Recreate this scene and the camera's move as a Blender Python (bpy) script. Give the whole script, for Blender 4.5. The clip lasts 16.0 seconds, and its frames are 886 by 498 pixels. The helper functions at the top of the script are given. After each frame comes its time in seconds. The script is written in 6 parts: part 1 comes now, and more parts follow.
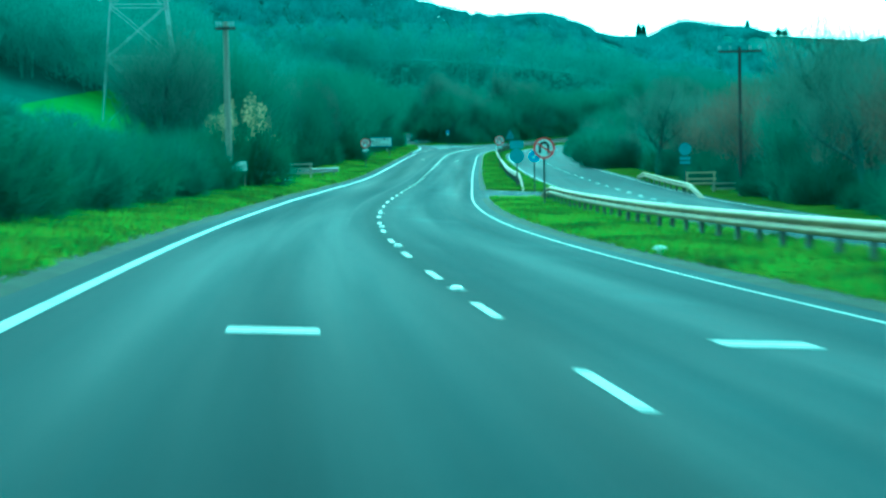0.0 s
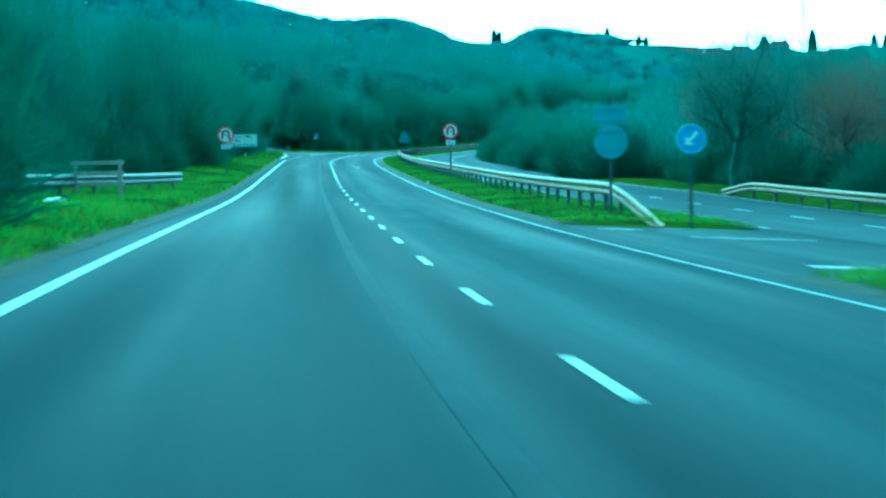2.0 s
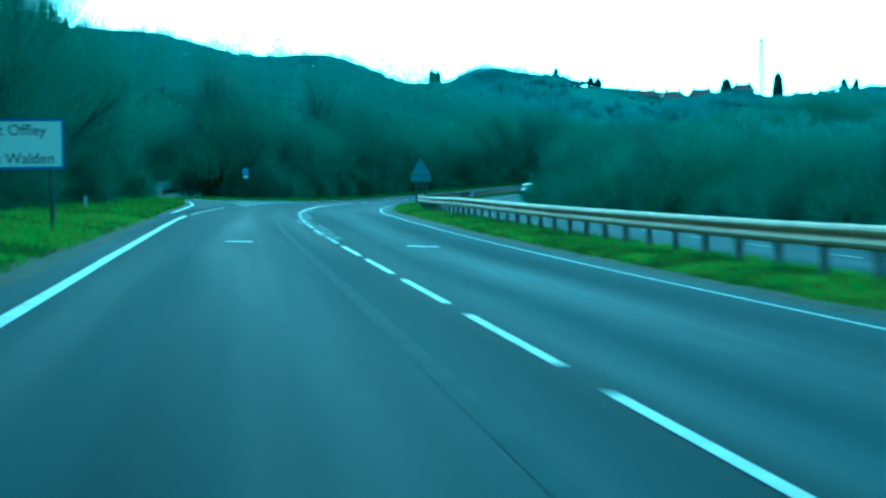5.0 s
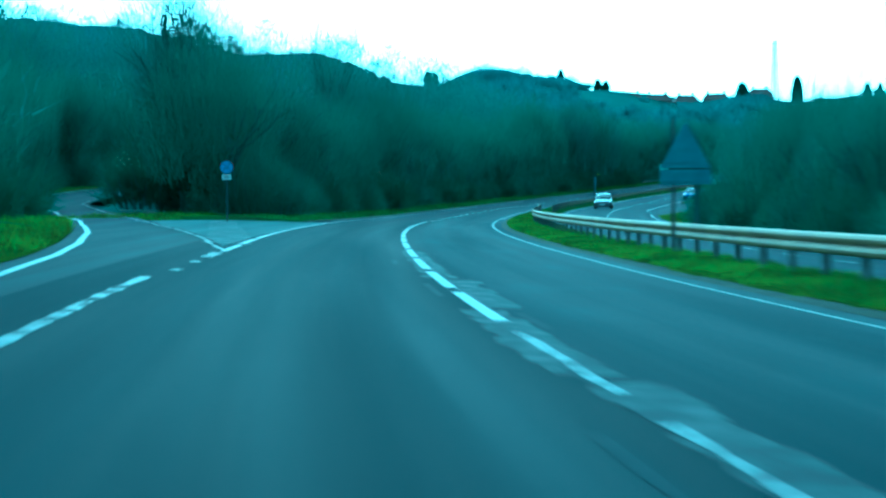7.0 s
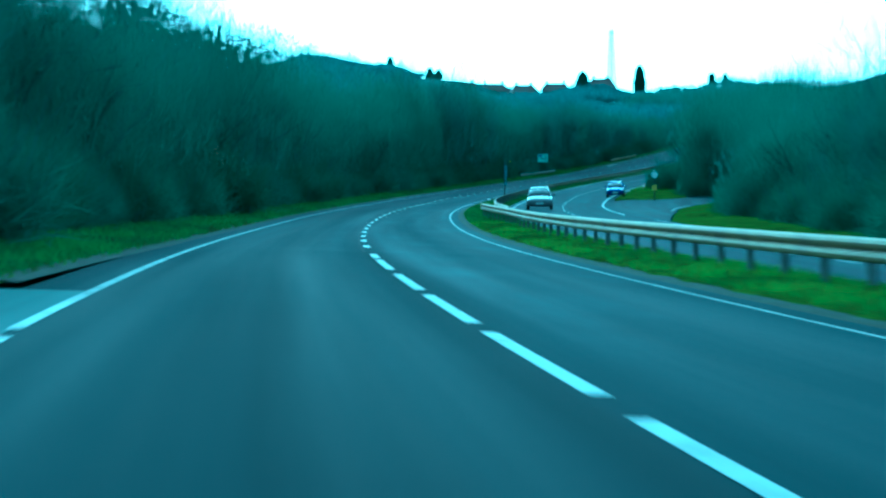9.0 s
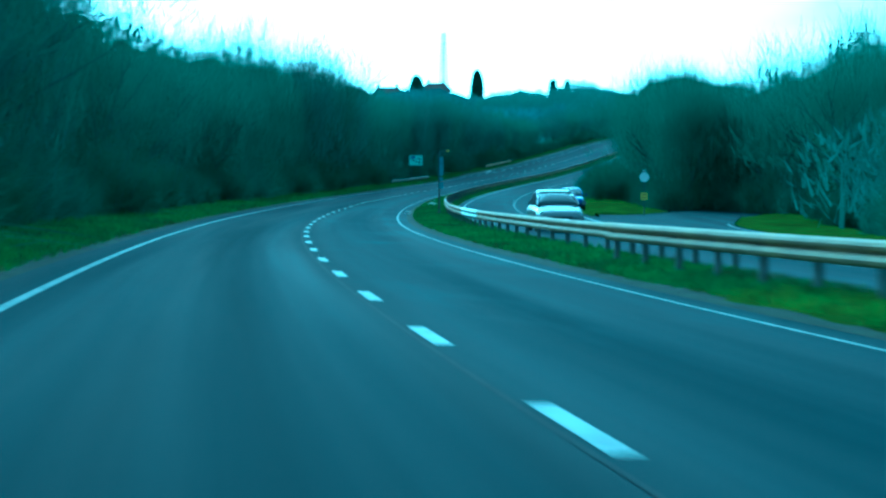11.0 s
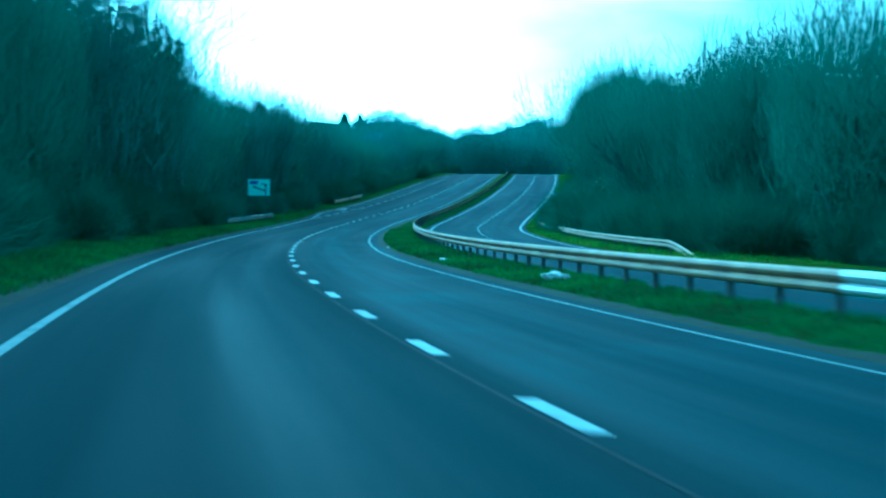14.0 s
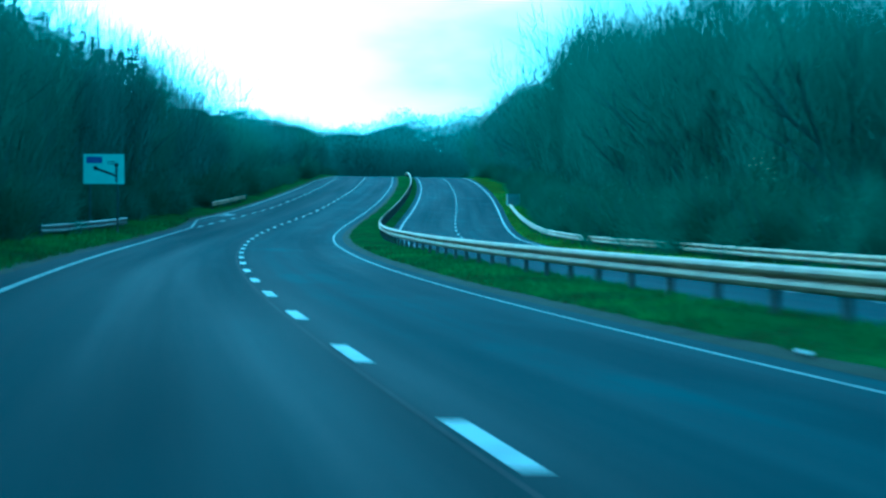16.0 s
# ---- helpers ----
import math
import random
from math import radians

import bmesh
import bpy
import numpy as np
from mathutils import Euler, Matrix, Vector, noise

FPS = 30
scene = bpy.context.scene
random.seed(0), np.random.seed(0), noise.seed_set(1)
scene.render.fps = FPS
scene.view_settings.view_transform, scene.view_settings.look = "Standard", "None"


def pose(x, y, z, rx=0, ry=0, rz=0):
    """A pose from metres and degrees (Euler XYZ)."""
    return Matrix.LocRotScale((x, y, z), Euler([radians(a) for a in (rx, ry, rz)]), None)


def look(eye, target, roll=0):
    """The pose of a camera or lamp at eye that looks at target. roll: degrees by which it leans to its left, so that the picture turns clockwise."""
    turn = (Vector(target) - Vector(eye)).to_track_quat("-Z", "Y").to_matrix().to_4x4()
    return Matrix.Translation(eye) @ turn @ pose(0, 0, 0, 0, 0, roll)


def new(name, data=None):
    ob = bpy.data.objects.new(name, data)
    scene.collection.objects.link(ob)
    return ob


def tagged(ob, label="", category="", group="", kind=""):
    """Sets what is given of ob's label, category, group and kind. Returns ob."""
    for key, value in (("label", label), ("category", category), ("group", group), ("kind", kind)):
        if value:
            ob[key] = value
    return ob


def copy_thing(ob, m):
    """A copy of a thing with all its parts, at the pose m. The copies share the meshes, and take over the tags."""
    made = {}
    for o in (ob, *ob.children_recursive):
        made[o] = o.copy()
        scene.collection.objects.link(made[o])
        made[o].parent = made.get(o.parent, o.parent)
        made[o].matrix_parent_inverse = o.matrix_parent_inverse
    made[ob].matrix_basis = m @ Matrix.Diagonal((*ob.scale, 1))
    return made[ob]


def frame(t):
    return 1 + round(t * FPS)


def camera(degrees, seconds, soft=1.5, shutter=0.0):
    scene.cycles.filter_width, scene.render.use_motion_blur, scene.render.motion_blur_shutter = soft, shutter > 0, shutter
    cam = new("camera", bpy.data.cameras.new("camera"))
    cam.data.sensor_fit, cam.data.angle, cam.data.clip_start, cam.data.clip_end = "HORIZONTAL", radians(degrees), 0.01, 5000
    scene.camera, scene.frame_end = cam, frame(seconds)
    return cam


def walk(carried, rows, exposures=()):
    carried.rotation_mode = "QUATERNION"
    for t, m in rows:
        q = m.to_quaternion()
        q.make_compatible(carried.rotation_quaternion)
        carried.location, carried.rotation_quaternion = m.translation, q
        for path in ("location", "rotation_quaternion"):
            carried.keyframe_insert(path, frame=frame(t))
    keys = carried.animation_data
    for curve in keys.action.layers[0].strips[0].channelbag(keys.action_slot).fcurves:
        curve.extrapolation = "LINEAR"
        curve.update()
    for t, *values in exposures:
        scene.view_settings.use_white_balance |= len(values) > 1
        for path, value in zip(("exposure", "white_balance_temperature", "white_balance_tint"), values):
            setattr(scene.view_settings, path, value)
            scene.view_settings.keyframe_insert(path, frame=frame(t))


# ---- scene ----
cam = camera(27.64, 16.0, soft=2.6, shutter=0.45)
walk(cam, [
    (0.0, pose(-1.610, -12.281, 1.466, 86.060, 1.097, -4.952)),
    (0.5, pose(-1.699, 2.331, 0.958, 86.004, 1.158, -6.133)),
    (1.0, pose(-1.512, 16.922, 0.529, 86.063, 1.207, -7.526)),
    (1.5, pose(-1.023, 31.684, 0.150, 86.242, 1.116, -8.865)),
    (2.0, pose(-0.235, 46.200, -0.163, 86.455, 1.060, -10.122)),
    (2.4, pose(0.570, 58.330, -0.376, 86.606, 1.194, -11.122)),
    (2.5, pose(0.800, 61.300, -0.444, 86.669, 1.059, -11.343)),
    (3.0, pose(2.145, 76.195, -0.670, 86.975, 0.516, -12.445)),
    (3.5, pose(3.606, 90.946, -0.869, 87.253, 1.210, -13.364)),
    (4.0, pose(5.195, 105.766, -0.950, 87.556, 0.798, -13.839)),
    (4.2, pose(5.821, 111.603, -1.052, 87.625, 1.077, -13.623)),
    (4.5, pose(6.691, 120.340, -1.056, 87.912, 0.981, -13.093)),
    (4.7, pose(7.313, 126.199, -1.028, 88.027, 0.760, -12.698)),
    (5.2, pose(8.966, 140.956, -1.011, 88.110, 0.703, -12.806)),
    (5.7, pose(10.652, 155.825, -0.983, 88.193, 0.647, -12.680)),
    (6.2, pose(12.312, 170.682, -0.946, 88.275, 0.591, -12.578)),
    (6.8, pose(14.402, 188.314, -0.870, 88.375, 0.524, -13.406)),
    (7.0, pose(15.047, 194.132, -0.859, 88.389, 0.424, -13.371)),
    (7.5, pose(17.068, 208.359, -0.841, 88.466, 0.566, -14.076)),
    (8.0, pose(19.365, 222.471, -0.871, 88.409, 0.183, -16.347)),
    (8.5, pose(22.270, 236.767, -0.844, 88.389, 0.451, -18.143)),
    (9.0, pose(25.364, 251.140, -0.898, 88.257, 0.536, -19.305)),
    (9.5, pose(28.735, 265.368, -0.952, 88.161, 0.395, -20.479)),
    (10.0, pose(32.421, 279.271, -0.991, 88.050, -0.012, -22.130)),
    (10.7, pose(37.725, 298.294, -1.061, 88.457, -0.014, -24.330)),
    (11.2, pose(41.761, 311.568, -1.074, 88.747, -0.015, -25.960)),
    (11.7, pose(46.011, 324.722, -1.035, 89.038, -0.017, -27.520)),
    (12.1, pose(49.530, 335.110, -0.979, 89.270, -0.018, -28.640)),
    (12.3, pose(51.430, 340.340, -0.950, 89.400, -0.018, -29.000)),
    (12.5, pose(53.300, 345.690, -0.913, 89.503, -0.019, -28.984)),
    (13.0, pose(58.240, 359.560, -0.800, 89.818, -0.020, -29.482)),
    (13.5, pose(63.400, 372.830, -0.687, 90.031, -0.694, -31.178)),
    (13.9, pose(67.970, 383.290, -0.536, 90.138, -0.236, -32.602)),
    (14.0, pose(69.167, 385.923, -0.480, 90.161, 0.014, -33.059)),
    (14.5, pose(75.440, 399.704, -0.260, 90.296, -0.185, -34.555)),
    (15.0, pose(82.200, 413.355, -0.015, 90.431, 0.078, -35.900)),
    (15.5, pose(89.218, 426.784, 0.264, 90.509, 0.162, -37.146)),
    (16.0, pose(96.445, 440.051, 0.528, 90.589, -0.100, -38.293)),
], exposures=[(0.0, -0.09, 3080, -74), (1.0, -0.15, 2930, -66), (2.4, -0.29, 2890, -56), (3.2, -0.53, 2870, -53), (4.7, -0.73, 2850, -51), (8.0, -0.79, 2810, -50), (12.5, -0.76, 2780, -44), (16.0, -0.69, 2750, -37)])

# ---- sky, sun ----
SUN_AZ, SUN_EL = 7.0, 13.0          # degrees right of the first heading, and up
world = bpy.data.worlds.new("sky")
scene.world = world
world.use_nodes = True
wt = world.node_tree
wt.nodes.clear()
w_out = wt.nodes.new("ShaderNodeOutputWorld")
w_bg = wt.nodes.new("ShaderNodeBackground")
w_sky = wt.nodes.new("ShaderNodeTexSky")
w_sky.sky_type = 'NISHITA'
w_sky.sun_disc = False
w_sky.sun_elevation = radians(SUN_EL)
w_sky.sun_rotation = radians(SUN_AZ)
w_sky.dust_density = 2.5
w_co = wt.nodes.new("ShaderNodeTexCoord")
w_map = wt.nodes.new("ShaderNodeMapping")
w_map.inputs["Scale"].default_value = (1.0, 1.0, 2.6)
w_noise = wt.nodes.new("ShaderNodeTexNoise")
w_noise.inputs["Scale"].default_value = 2.3
w_noise.inputs["Detail"].default_value = 7.0
w_ramp = wt.nodes.new("ShaderNodeValToRGB")
w_ramp.color_ramp.elements[0].position = 0.92
w_ramp.color_ramp.elements[0].color = (0.5, 0.5, 0.5, 1)
w_ramp.color_ramp.elements[1].position = 1.07
w_ramp.color_ramp.elements[1].color = (0.98, 0.98, 0.98, 1)
w_mix = wt.nodes.new("ShaderNodeMixRGB")
_az, _el = radians(SUN_AZ), radians(SUN_EL)
SUN_WAY = Vector((math.sin(_az) * math.cos(_el), math.cos(_az) * math.cos(_el), math.sin(_el)))
# the thin cloud is brightest round the sun behind it
w_dot = wt.nodes.new("ShaderNodeVectorMath")
w_dot.operation = 'DOT_PRODUCT'
w_dot.inputs[1].default_value = SUN_WAY
w_max = wt.nodes.new("ShaderNodeMath")
w_max.operation = 'MAXIMUM'
w_max.inputs[1].default_value = 0.0
w_pow = wt.nodes.new("ShaderNodeMath")
w_pow.operation = 'POWER'
w_pow.inputs[1].default_value = 2.1
w_amp = wt.nodes.new("ShaderNodeMath")
w_amp.operation = 'MULTIPLY_ADD'
w_amp.inputs[1].default_value = 108.0
w_amp.inputs[2].default_value = 17.0
w_tint = wt.nodes.new("ShaderNodeVectorMath")
w_tint.operation = 'SCALE'
w_tint.inputs[0].default_value = (1.0, 0.93, 0.85)
wt.links.new(w_co.outputs["Generated"], w_dot.inputs[0])
wt.links.new(w_dot.outputs["Value"], w_max.inputs[0])
wt.links.new(w_max.outputs["Value"], w_pow.inputs[0])
wt.links.new(w_pow.outputs["Value"], w_amp.inputs[0])
wt.links.new(w_amp.outputs["Value"], w_tint.inputs["Scale"])
wt.links.new(w_tint.outputs["Vector"], w_mix.inputs[2])
wt.links.new(w_co.outputs["Generated"], w_map.inputs["Vector"])
wt.links.new(w_map.outputs["Vector"], w_noise.inputs["Vector"])
w_edge = wt.nodes.new("ShaderNodeMath")
w_edge.operation = 'MULTIPLY_ADD'
w_edge.inputs[1].default_value = 0.42
wt.links.new(w_noise.outputs["Fac"], w_edge.inputs[0])
wt.links.new(w_dot.outputs["Value"], w_edge.inputs[2])
wt.links.new(w_edge.outputs["Value"], w_ramp.inputs["Fac"])
# a ragged gap in the cloud, well to the right of the sun
_ga, _ge = radians(49.0), radians(10.0)
w_gap = wt.nodes.new("ShaderNodeVectorMath")
w_gap.operation = 'DOT_PRODUCT'
w_gap.inputs[1].default_value = (math.sin(_ga) * math.cos(_ge), math.cos(_ga) * math.cos(_ge), math.sin(_ge))
w_fine = wt.nodes.new("ShaderNodeTexNoise")
w_fine.inputs["Scale"].default_value = 7.0
w_fine.inputs["Detail"].default_value = 6.0
w_rag = wt.nodes.new("ShaderNodeMath")
w_rag.operation = 'MULTIPLY_ADD'
w_rag.inputs[1].default_value = 0.085
w_hole = wt.nodes.new("ShaderNodeMapRange")
w_hole.interpolation_type = 'SMOOTHSTEP'
w_hole.inputs["From Min"].default_value, w_hole.inputs["From Max"].default_value = 1.008, 1.05
w_hole.inputs["To Min"].default_value, w_hole.inputs["To Max"].default_value = 1.0, 0.16
w_thin = wt.nodes.new("ShaderNodeMath")
w_thin.operation = 'MULTIPLY'
wt.links.new(w_co.outputs["Generated"], w_gap.inputs[0])
wt.links.new(w_map.outputs["Vector"], w_fine.inputs["Vector"])
wt.links.new(w_fine.outputs["Fac"], w_rag.inputs[0])
wt.links.new(w_gap.outputs["Value"], w_rag.inputs[2])
wt.links.new(w_rag.outputs["Value"], w_hole.inputs["Value"])
wt.links.new(w_ramp.outputs["Color"], w_thin.inputs[0])
wt.links.new(w_hole.outputs["Result"], w_thin.inputs[1])
wt.links.new(w_thin.outputs["Value"], w_mix.inputs["Fac"])
wt.links.new(w_sky.outputs["Color"], w_mix.inputs[1])
wt.links.new(w_mix.outputs["Color"], w_bg.inputs["Color"])
wt.links.new(w_bg.outputs["Background"], w_out.inputs["Surface"])
w_bg.inputs["Strength"].default_value = 0.12

sun = new("sun", bpy.data.lights.new("sun", 'SUN'))
sun.data.energy = 0.9
sun.data.angle = radians(10.0)
sun.data.color = (1.0, 0.86, 0.66)
sun.matrix_world = look(SUN_WAY * 50, (0, 0, 0))

# ---- the alignment of the road: bend, grade and crossfall along its length ----
BEND = [0.70, 0.76, 0.83, 0.92, 1.42, 1.93, 1.74, 1.04, 0.03, -0.23, 0.22, 0.24, 0.20, -0.23, 0.08, 1.28, 1.85, 1.91,
        1.15, 1.19, 1.44, 1.32, 1.44, 1.39, 1.18, 1.25, 1.31, 1.58, 1.64, 1.40, 1.26, 1.19, 1.46, 1.20, 1.08, 1.24,
        1.29, 1.18, 1.57, 2.15, 2.03, 1.11, 0.19, -0.33, -0.52, -0.52, -0.28, 0.05, 0.36, 0.62, 0.81, 0.95, 1.06, 1.16]
GRADE = [-3.55, -3.45, -3.32, -3.12, -2.83, -2.33, -1.73, -1.65, -1.43, -1.08, -0.44, 0.00, 0.14, 0.18, 0.37, 0.60, 0.13, -0.16,
        -0.05, -0.31, -0.32, -0.31, -0.36, -0.14, 0.28, 0.53, 0.63, 0.82, 1.06, 1.32, 1.64, 1.82, 1.95, 2.16, 2.42, 2.64,
        2.88, 3.15, 3.68, 4.37, 5.02, 5.88, 6.84, 7.50, 7.65, 7.40, 6.91, 5.20, 3.00, 1.50, 1.00, 1.00, 1.00, 1.00]
TILT = [-4.2, -5.2, -4.7, -5.1, -3.4, -4.8, -4.0, -5.0, -3.9, -2.6, -2.2, -3.0, -2.7, -2.8, -3.0, -5.3, -4.0, -2.9,
        -2.0, -1.3, -0.9, -0.7, -0.5, -0.4]
KNOT = np.concatenate([np.arange(-40, 600, 15.0), np.arange(600, 901, 30.0)])
SG = np.arange(-160.0, 901.0, 1.0)
_k = np.interp(SG, KNOT, BEND) / 1000
PSI = np.cumsum(_k)
PSI -= np.interp(0, SG, PSI)
RX, RY, RZ = np.cumsum(np.sin(PSI)), np.cumsum(np.cos(PSI)), np.cumsum(np.interp(SG, KNOT, GRADE) / 100)
RX, RY, RZ = [a - np.interp(0, SG, a) for a in (RX, RY, RZ)]
RE = np.interp(SG, np.arange(-40, 901, 40.0), TILT) / 100


def along(s):
    """Heading (radians clockwise from +y), x, y, z and crossfall of the lane line at chainage s."""
    return [np.interp(s, SG, a) for a in (PSI, RX, RY, RZ, RE)]


def world_at(s, o, h=0.0):
    """Points at chainage s, o metres right of the lane line, h above the plane of the carriageway."""
    psi, x, y, z, e = along(s)
    return np.stack([x + o * np.cos(psi), y - o * np.sin(psi), z + np.clip(o, -8, 26) * e + h], -1)


def chain(x, y):
    """Chainage and offset of points in plan."""
    x, y = np.asarray(x, float), np.asarray(y, float)
    xs, ys, ps, ss = RX[::3], RY[::3], PSI[::3], SG[::3]
    k = np.empty(x.shape, int)
    for i in range(0, x.size, 4000):
        sl = slice(i, i + 4000)
        k.flat[sl] = ((x.flat[sl][:, None] - xs) ** 2 + (y.flat[sl][:, None] - ys) ** 2).argmin(1)
    dx, dy = x - xs[k], y - ys[k]
    return ss[k] + dx * np.sin(ps[k]) + dy * np.cos(ps[k]), dx * np.cos(ps[k]) - dy * np.sin(ps[k])


def smooth(a, b, v):
    u = np.clip((v - a) / (b - a), 0, 1)
    return u * u * (3 - 2 * u)


SIDE_S, SIDE_H = (250, 270, 282, 291, 303, 320, 345, 360, 420), (0.0, 0.25, 0.55, 0.8, 1.4, 2.0, 2.6, 2.7, 0.0)     # climb of the side road over the main one


# the ridge's skyline along the camera's sight lines, at y = 950: x, height
CREST = np.array(((-400, 80), (0, 76), (60, 72), (90, 64), (106, 61.4), (138, 62.4), (154, 58.0), (167, 51.0), (178, 48.8), (197, 49.5), (205, 56.2), (213, 57.7), (233, 53.4), (249, 52.5), (262, 47.5),
                  (274, 43.5), (303, 43.0), (318, 44.0), (330, 47.5), (342, 46.5), (350, 43.8), (369, 41.5), (378, 43.5), (391, 43.6), (403, 45), (409, 49.5), (416, 49.3), (428, 46.6),
                  (440, 41.6), (452, 44), (462, 47), (476, 52), (498, 57), (540, 60), (700, 62)))


def ground_z(s, o, y):
    """Height of the open ground: the verges, the wooded bank on one side, and the ridge at the head of the valley."""
    psi, x0, y0, z, e = along(s)
    near = z + np.clip(o, -8, 26) * e + 0.9 * np.interp(s, SIDE_S, SIDE_H) * smooth(11.5, 15.5, -o)
    fade = 1 - 0.75 * smooth(470, 600, s)
    bank = (smooth(60, 300, s) * 15 + 5) * fade
    foot = np.interp(s, (185, 240, 290, 330, 372, 430, 520), (11, 13, 27, 37, 52, 58, 11))      # the side road runs level below the bank
    left = bank * smooth(foot, foot + 48, -o) + 0.02 * np.clip(-o - 78, 0, 400) * fade
    right = 3.0 * smooth(60, 260, o)
    rise = near + left + right
    rel = smooth(620, 960, y) ** 1.5 * np.maximum(smooth(22, 130, np.abs(o)), smooth(850, 898, s))
    x = x0 + o * np.cos(psi)
    ridge = np.min([np.interp(x + d, CREST[:, 0], CREST[:, 1]) for d in (-6, 0, 6)], axis=0) - 6.5
    return rise * (1 - rel) + ridge * rel


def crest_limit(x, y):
    """Skyline height over a point, fanned out from (80, 410) on the road to fit the camera's view."""
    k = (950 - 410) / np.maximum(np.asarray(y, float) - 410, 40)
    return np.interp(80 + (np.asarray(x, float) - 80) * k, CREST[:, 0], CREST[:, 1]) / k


def stand(s, o, turn=0.0, h=0.0, scale=1.0):
    """The pose of a thing that stands on the ground at s, o, turned with the road."""
    s, o = float(s), float(o)
    p = world_at(s, o)
    z = float(ground_z(s, o, p[1])) if abs(o) > 9 and o < 30 or o > 30 else float(p[2])
    m = pose(float(p[0]), float(p[1]), z + h, 0, 0, -math.degrees(float(along(s)[0])) + turn)
    return m @ Matrix.Diagonal((scale, scale, scale, 1)) if np.isscalar(scale) else m @ Matrix.Diagonal((*scale, 1))


# ---- materials ----
def material(name, base, second=None, scale=1.0, rough=0.8, metal=0.0, bump=0.0, bump_scale=None, spread=(0.35, 0.65), coords="Object", stretch=(1, 1, 1), vary=0.0, island=0.0, spec=0.5, grain=0.45):
    """A two-scale procedural surface: base and second colour mixed by noise, finer grain over it, and relief."""
    m = bpy.data.materials.new(name)
    m.use_nodes = True
    t = m.node_tree
    b = t.nodes["Principled BSDF"]
    b.inputs["Roughness"].default_value = rough
    b.inputs["Metallic"].default_value = metal
    b.inputs["Specular IOR Level"].default_value = spec
    second = second or tuple(c * 0.75 for c in base)
    co = t.nodes.new("ShaderNodeTexCoord")
    mp = t.nodes.new("ShaderNodeMapping")
    mp.inputs["Scale"].default_value = stretch
    t.links.new(co.outputs[coords], mp.inputs["Vector"])
    n1, n2 = t.nodes.new("ShaderNodeTexNoise"), t.nodes.new("ShaderNodeTexNoise")
    n1.inputs["Scale"].default_value, n2.inputs["Scale"].default_value = scale, scale * 9
    n1.inputs["Detail"].default_value, n2.inputs["Detail"].default_value = 4, 3
    for n in (n1, n2):
        t.links.new(mp.outputs["Vector"], n.inputs["Vector"])
    r = t.nodes.new("ShaderNodeValToRGB")
    r.color_ramp.elements[0].position, r.color_ramp.elements[1].position = spread
    r.color_ramp.elements[0].color, r.color_ramp.elements[1].color = (*second, 1), (*base, 1)
    t.links.new(n1.outputs["Fac"], r.inputs["Fac"])
    mul = t.nodes.new("ShaderNodeMixRGB")
    mul.blend_type = 'MULTIPLY'
    mul.inputs["Fac"].default_value = grain
    t.links.new(r.outputs["Color"], mul.inputs[1])
    t.links.new(n2.outputs["Fac"], mul.inputs[2])
    colour = mul.outputs["Color"]
    if vary or island:
        hsv = t.nodes.new("ShaderNodeHueSaturation")
        if vary:
            src = t.nodes.new("ShaderNodeObjectInfo").outputs["Random"]
        else:
            src = t.nodes.new("ShaderNodeNewGeometry").outputs["Random Per Island"]
        amount = vary or island
        for socket, lo, hi in (("Value", 1 - amount, 1 + amount), ("Hue", 0.5 - 0.06 * amount, 0.5 + 0.06 * amount)):
            mr = t.nodes.new("ShaderNodeMapRange")
            mr.inputs["To Min"].default_value, mr.inputs["To Max"].default_value = lo, hi
            t.links.new(src, mr.inputs["Value"])
            t.links.new(mr.outputs["Result"], hsv.inputs[socket])
        t.links.new(colour, hsv.inputs["Color"])
        colour = hsv.outputs["Color"]
    t.links.new(colour, b.inputs["Base Color"])
    if bump:
        bp = t.nodes.new("ShaderNodeBump")
        bp.inputs["Strength"].default_value = bump
        bp.inputs["Distance"].default_value = 0.03
        n3 = t.nodes.new("ShaderNodeTexNoise")
        n3.inputs["Scale"].default_value = bump_scale or scale * 6
        n3.inputs["Detail"].default_value = 5
        t.links.new(co.outputs[coords], n3.inputs["Vector"])
        t.links.new(n3.outputs["Fac"], bp.inputs["Height"])
        t.links.new(bp.outputs["Normal"], b.inputs["Normal"])
    return m


def soften(m, share=0.5):
    """Fine twigs and thin leaves let light through: part of the light leaves on the far side."""
    t = m.node_tree
    b = t.nodes["Principled BSDF"]
    tr = t.nodes.new("ShaderNodeBsdfTranslucent")
    mx = t.nodes.new("ShaderNodeMixShader")
    mx.inputs["Fac"].default_value = share
    src = b.inputs["Base Color"].links[0].from_socket
    t.links.new(src, tr.inputs["Color"])
    t.links.new(b.outputs["BSDF"], mx.inputs[1])
    t.links.new(tr.outputs["BSDF"], mx.inputs[2])
    t.links.new(mx.outputs["Shader"], t.nodes["Material Output"].inputs["Surface"])
    return m


BANDS = ((-4.5, 0.72), (-3.7, 0.80), (-3.0, 0.82), (-2.5, 0.78), (-1.8, 0.62), (-1.3, 0.76), (-0.85, 0.92), (-0.5, 0.84), (-0.2, 0.55), (0.1, 0.66),
         (0.5, 0.98), (1.0, 1.55), (1.5, 1.45), (2.0, 0.95), (2.5, 0.72), (2.9, 0.92), (3.3, 1.05), (4.5, 0.9))


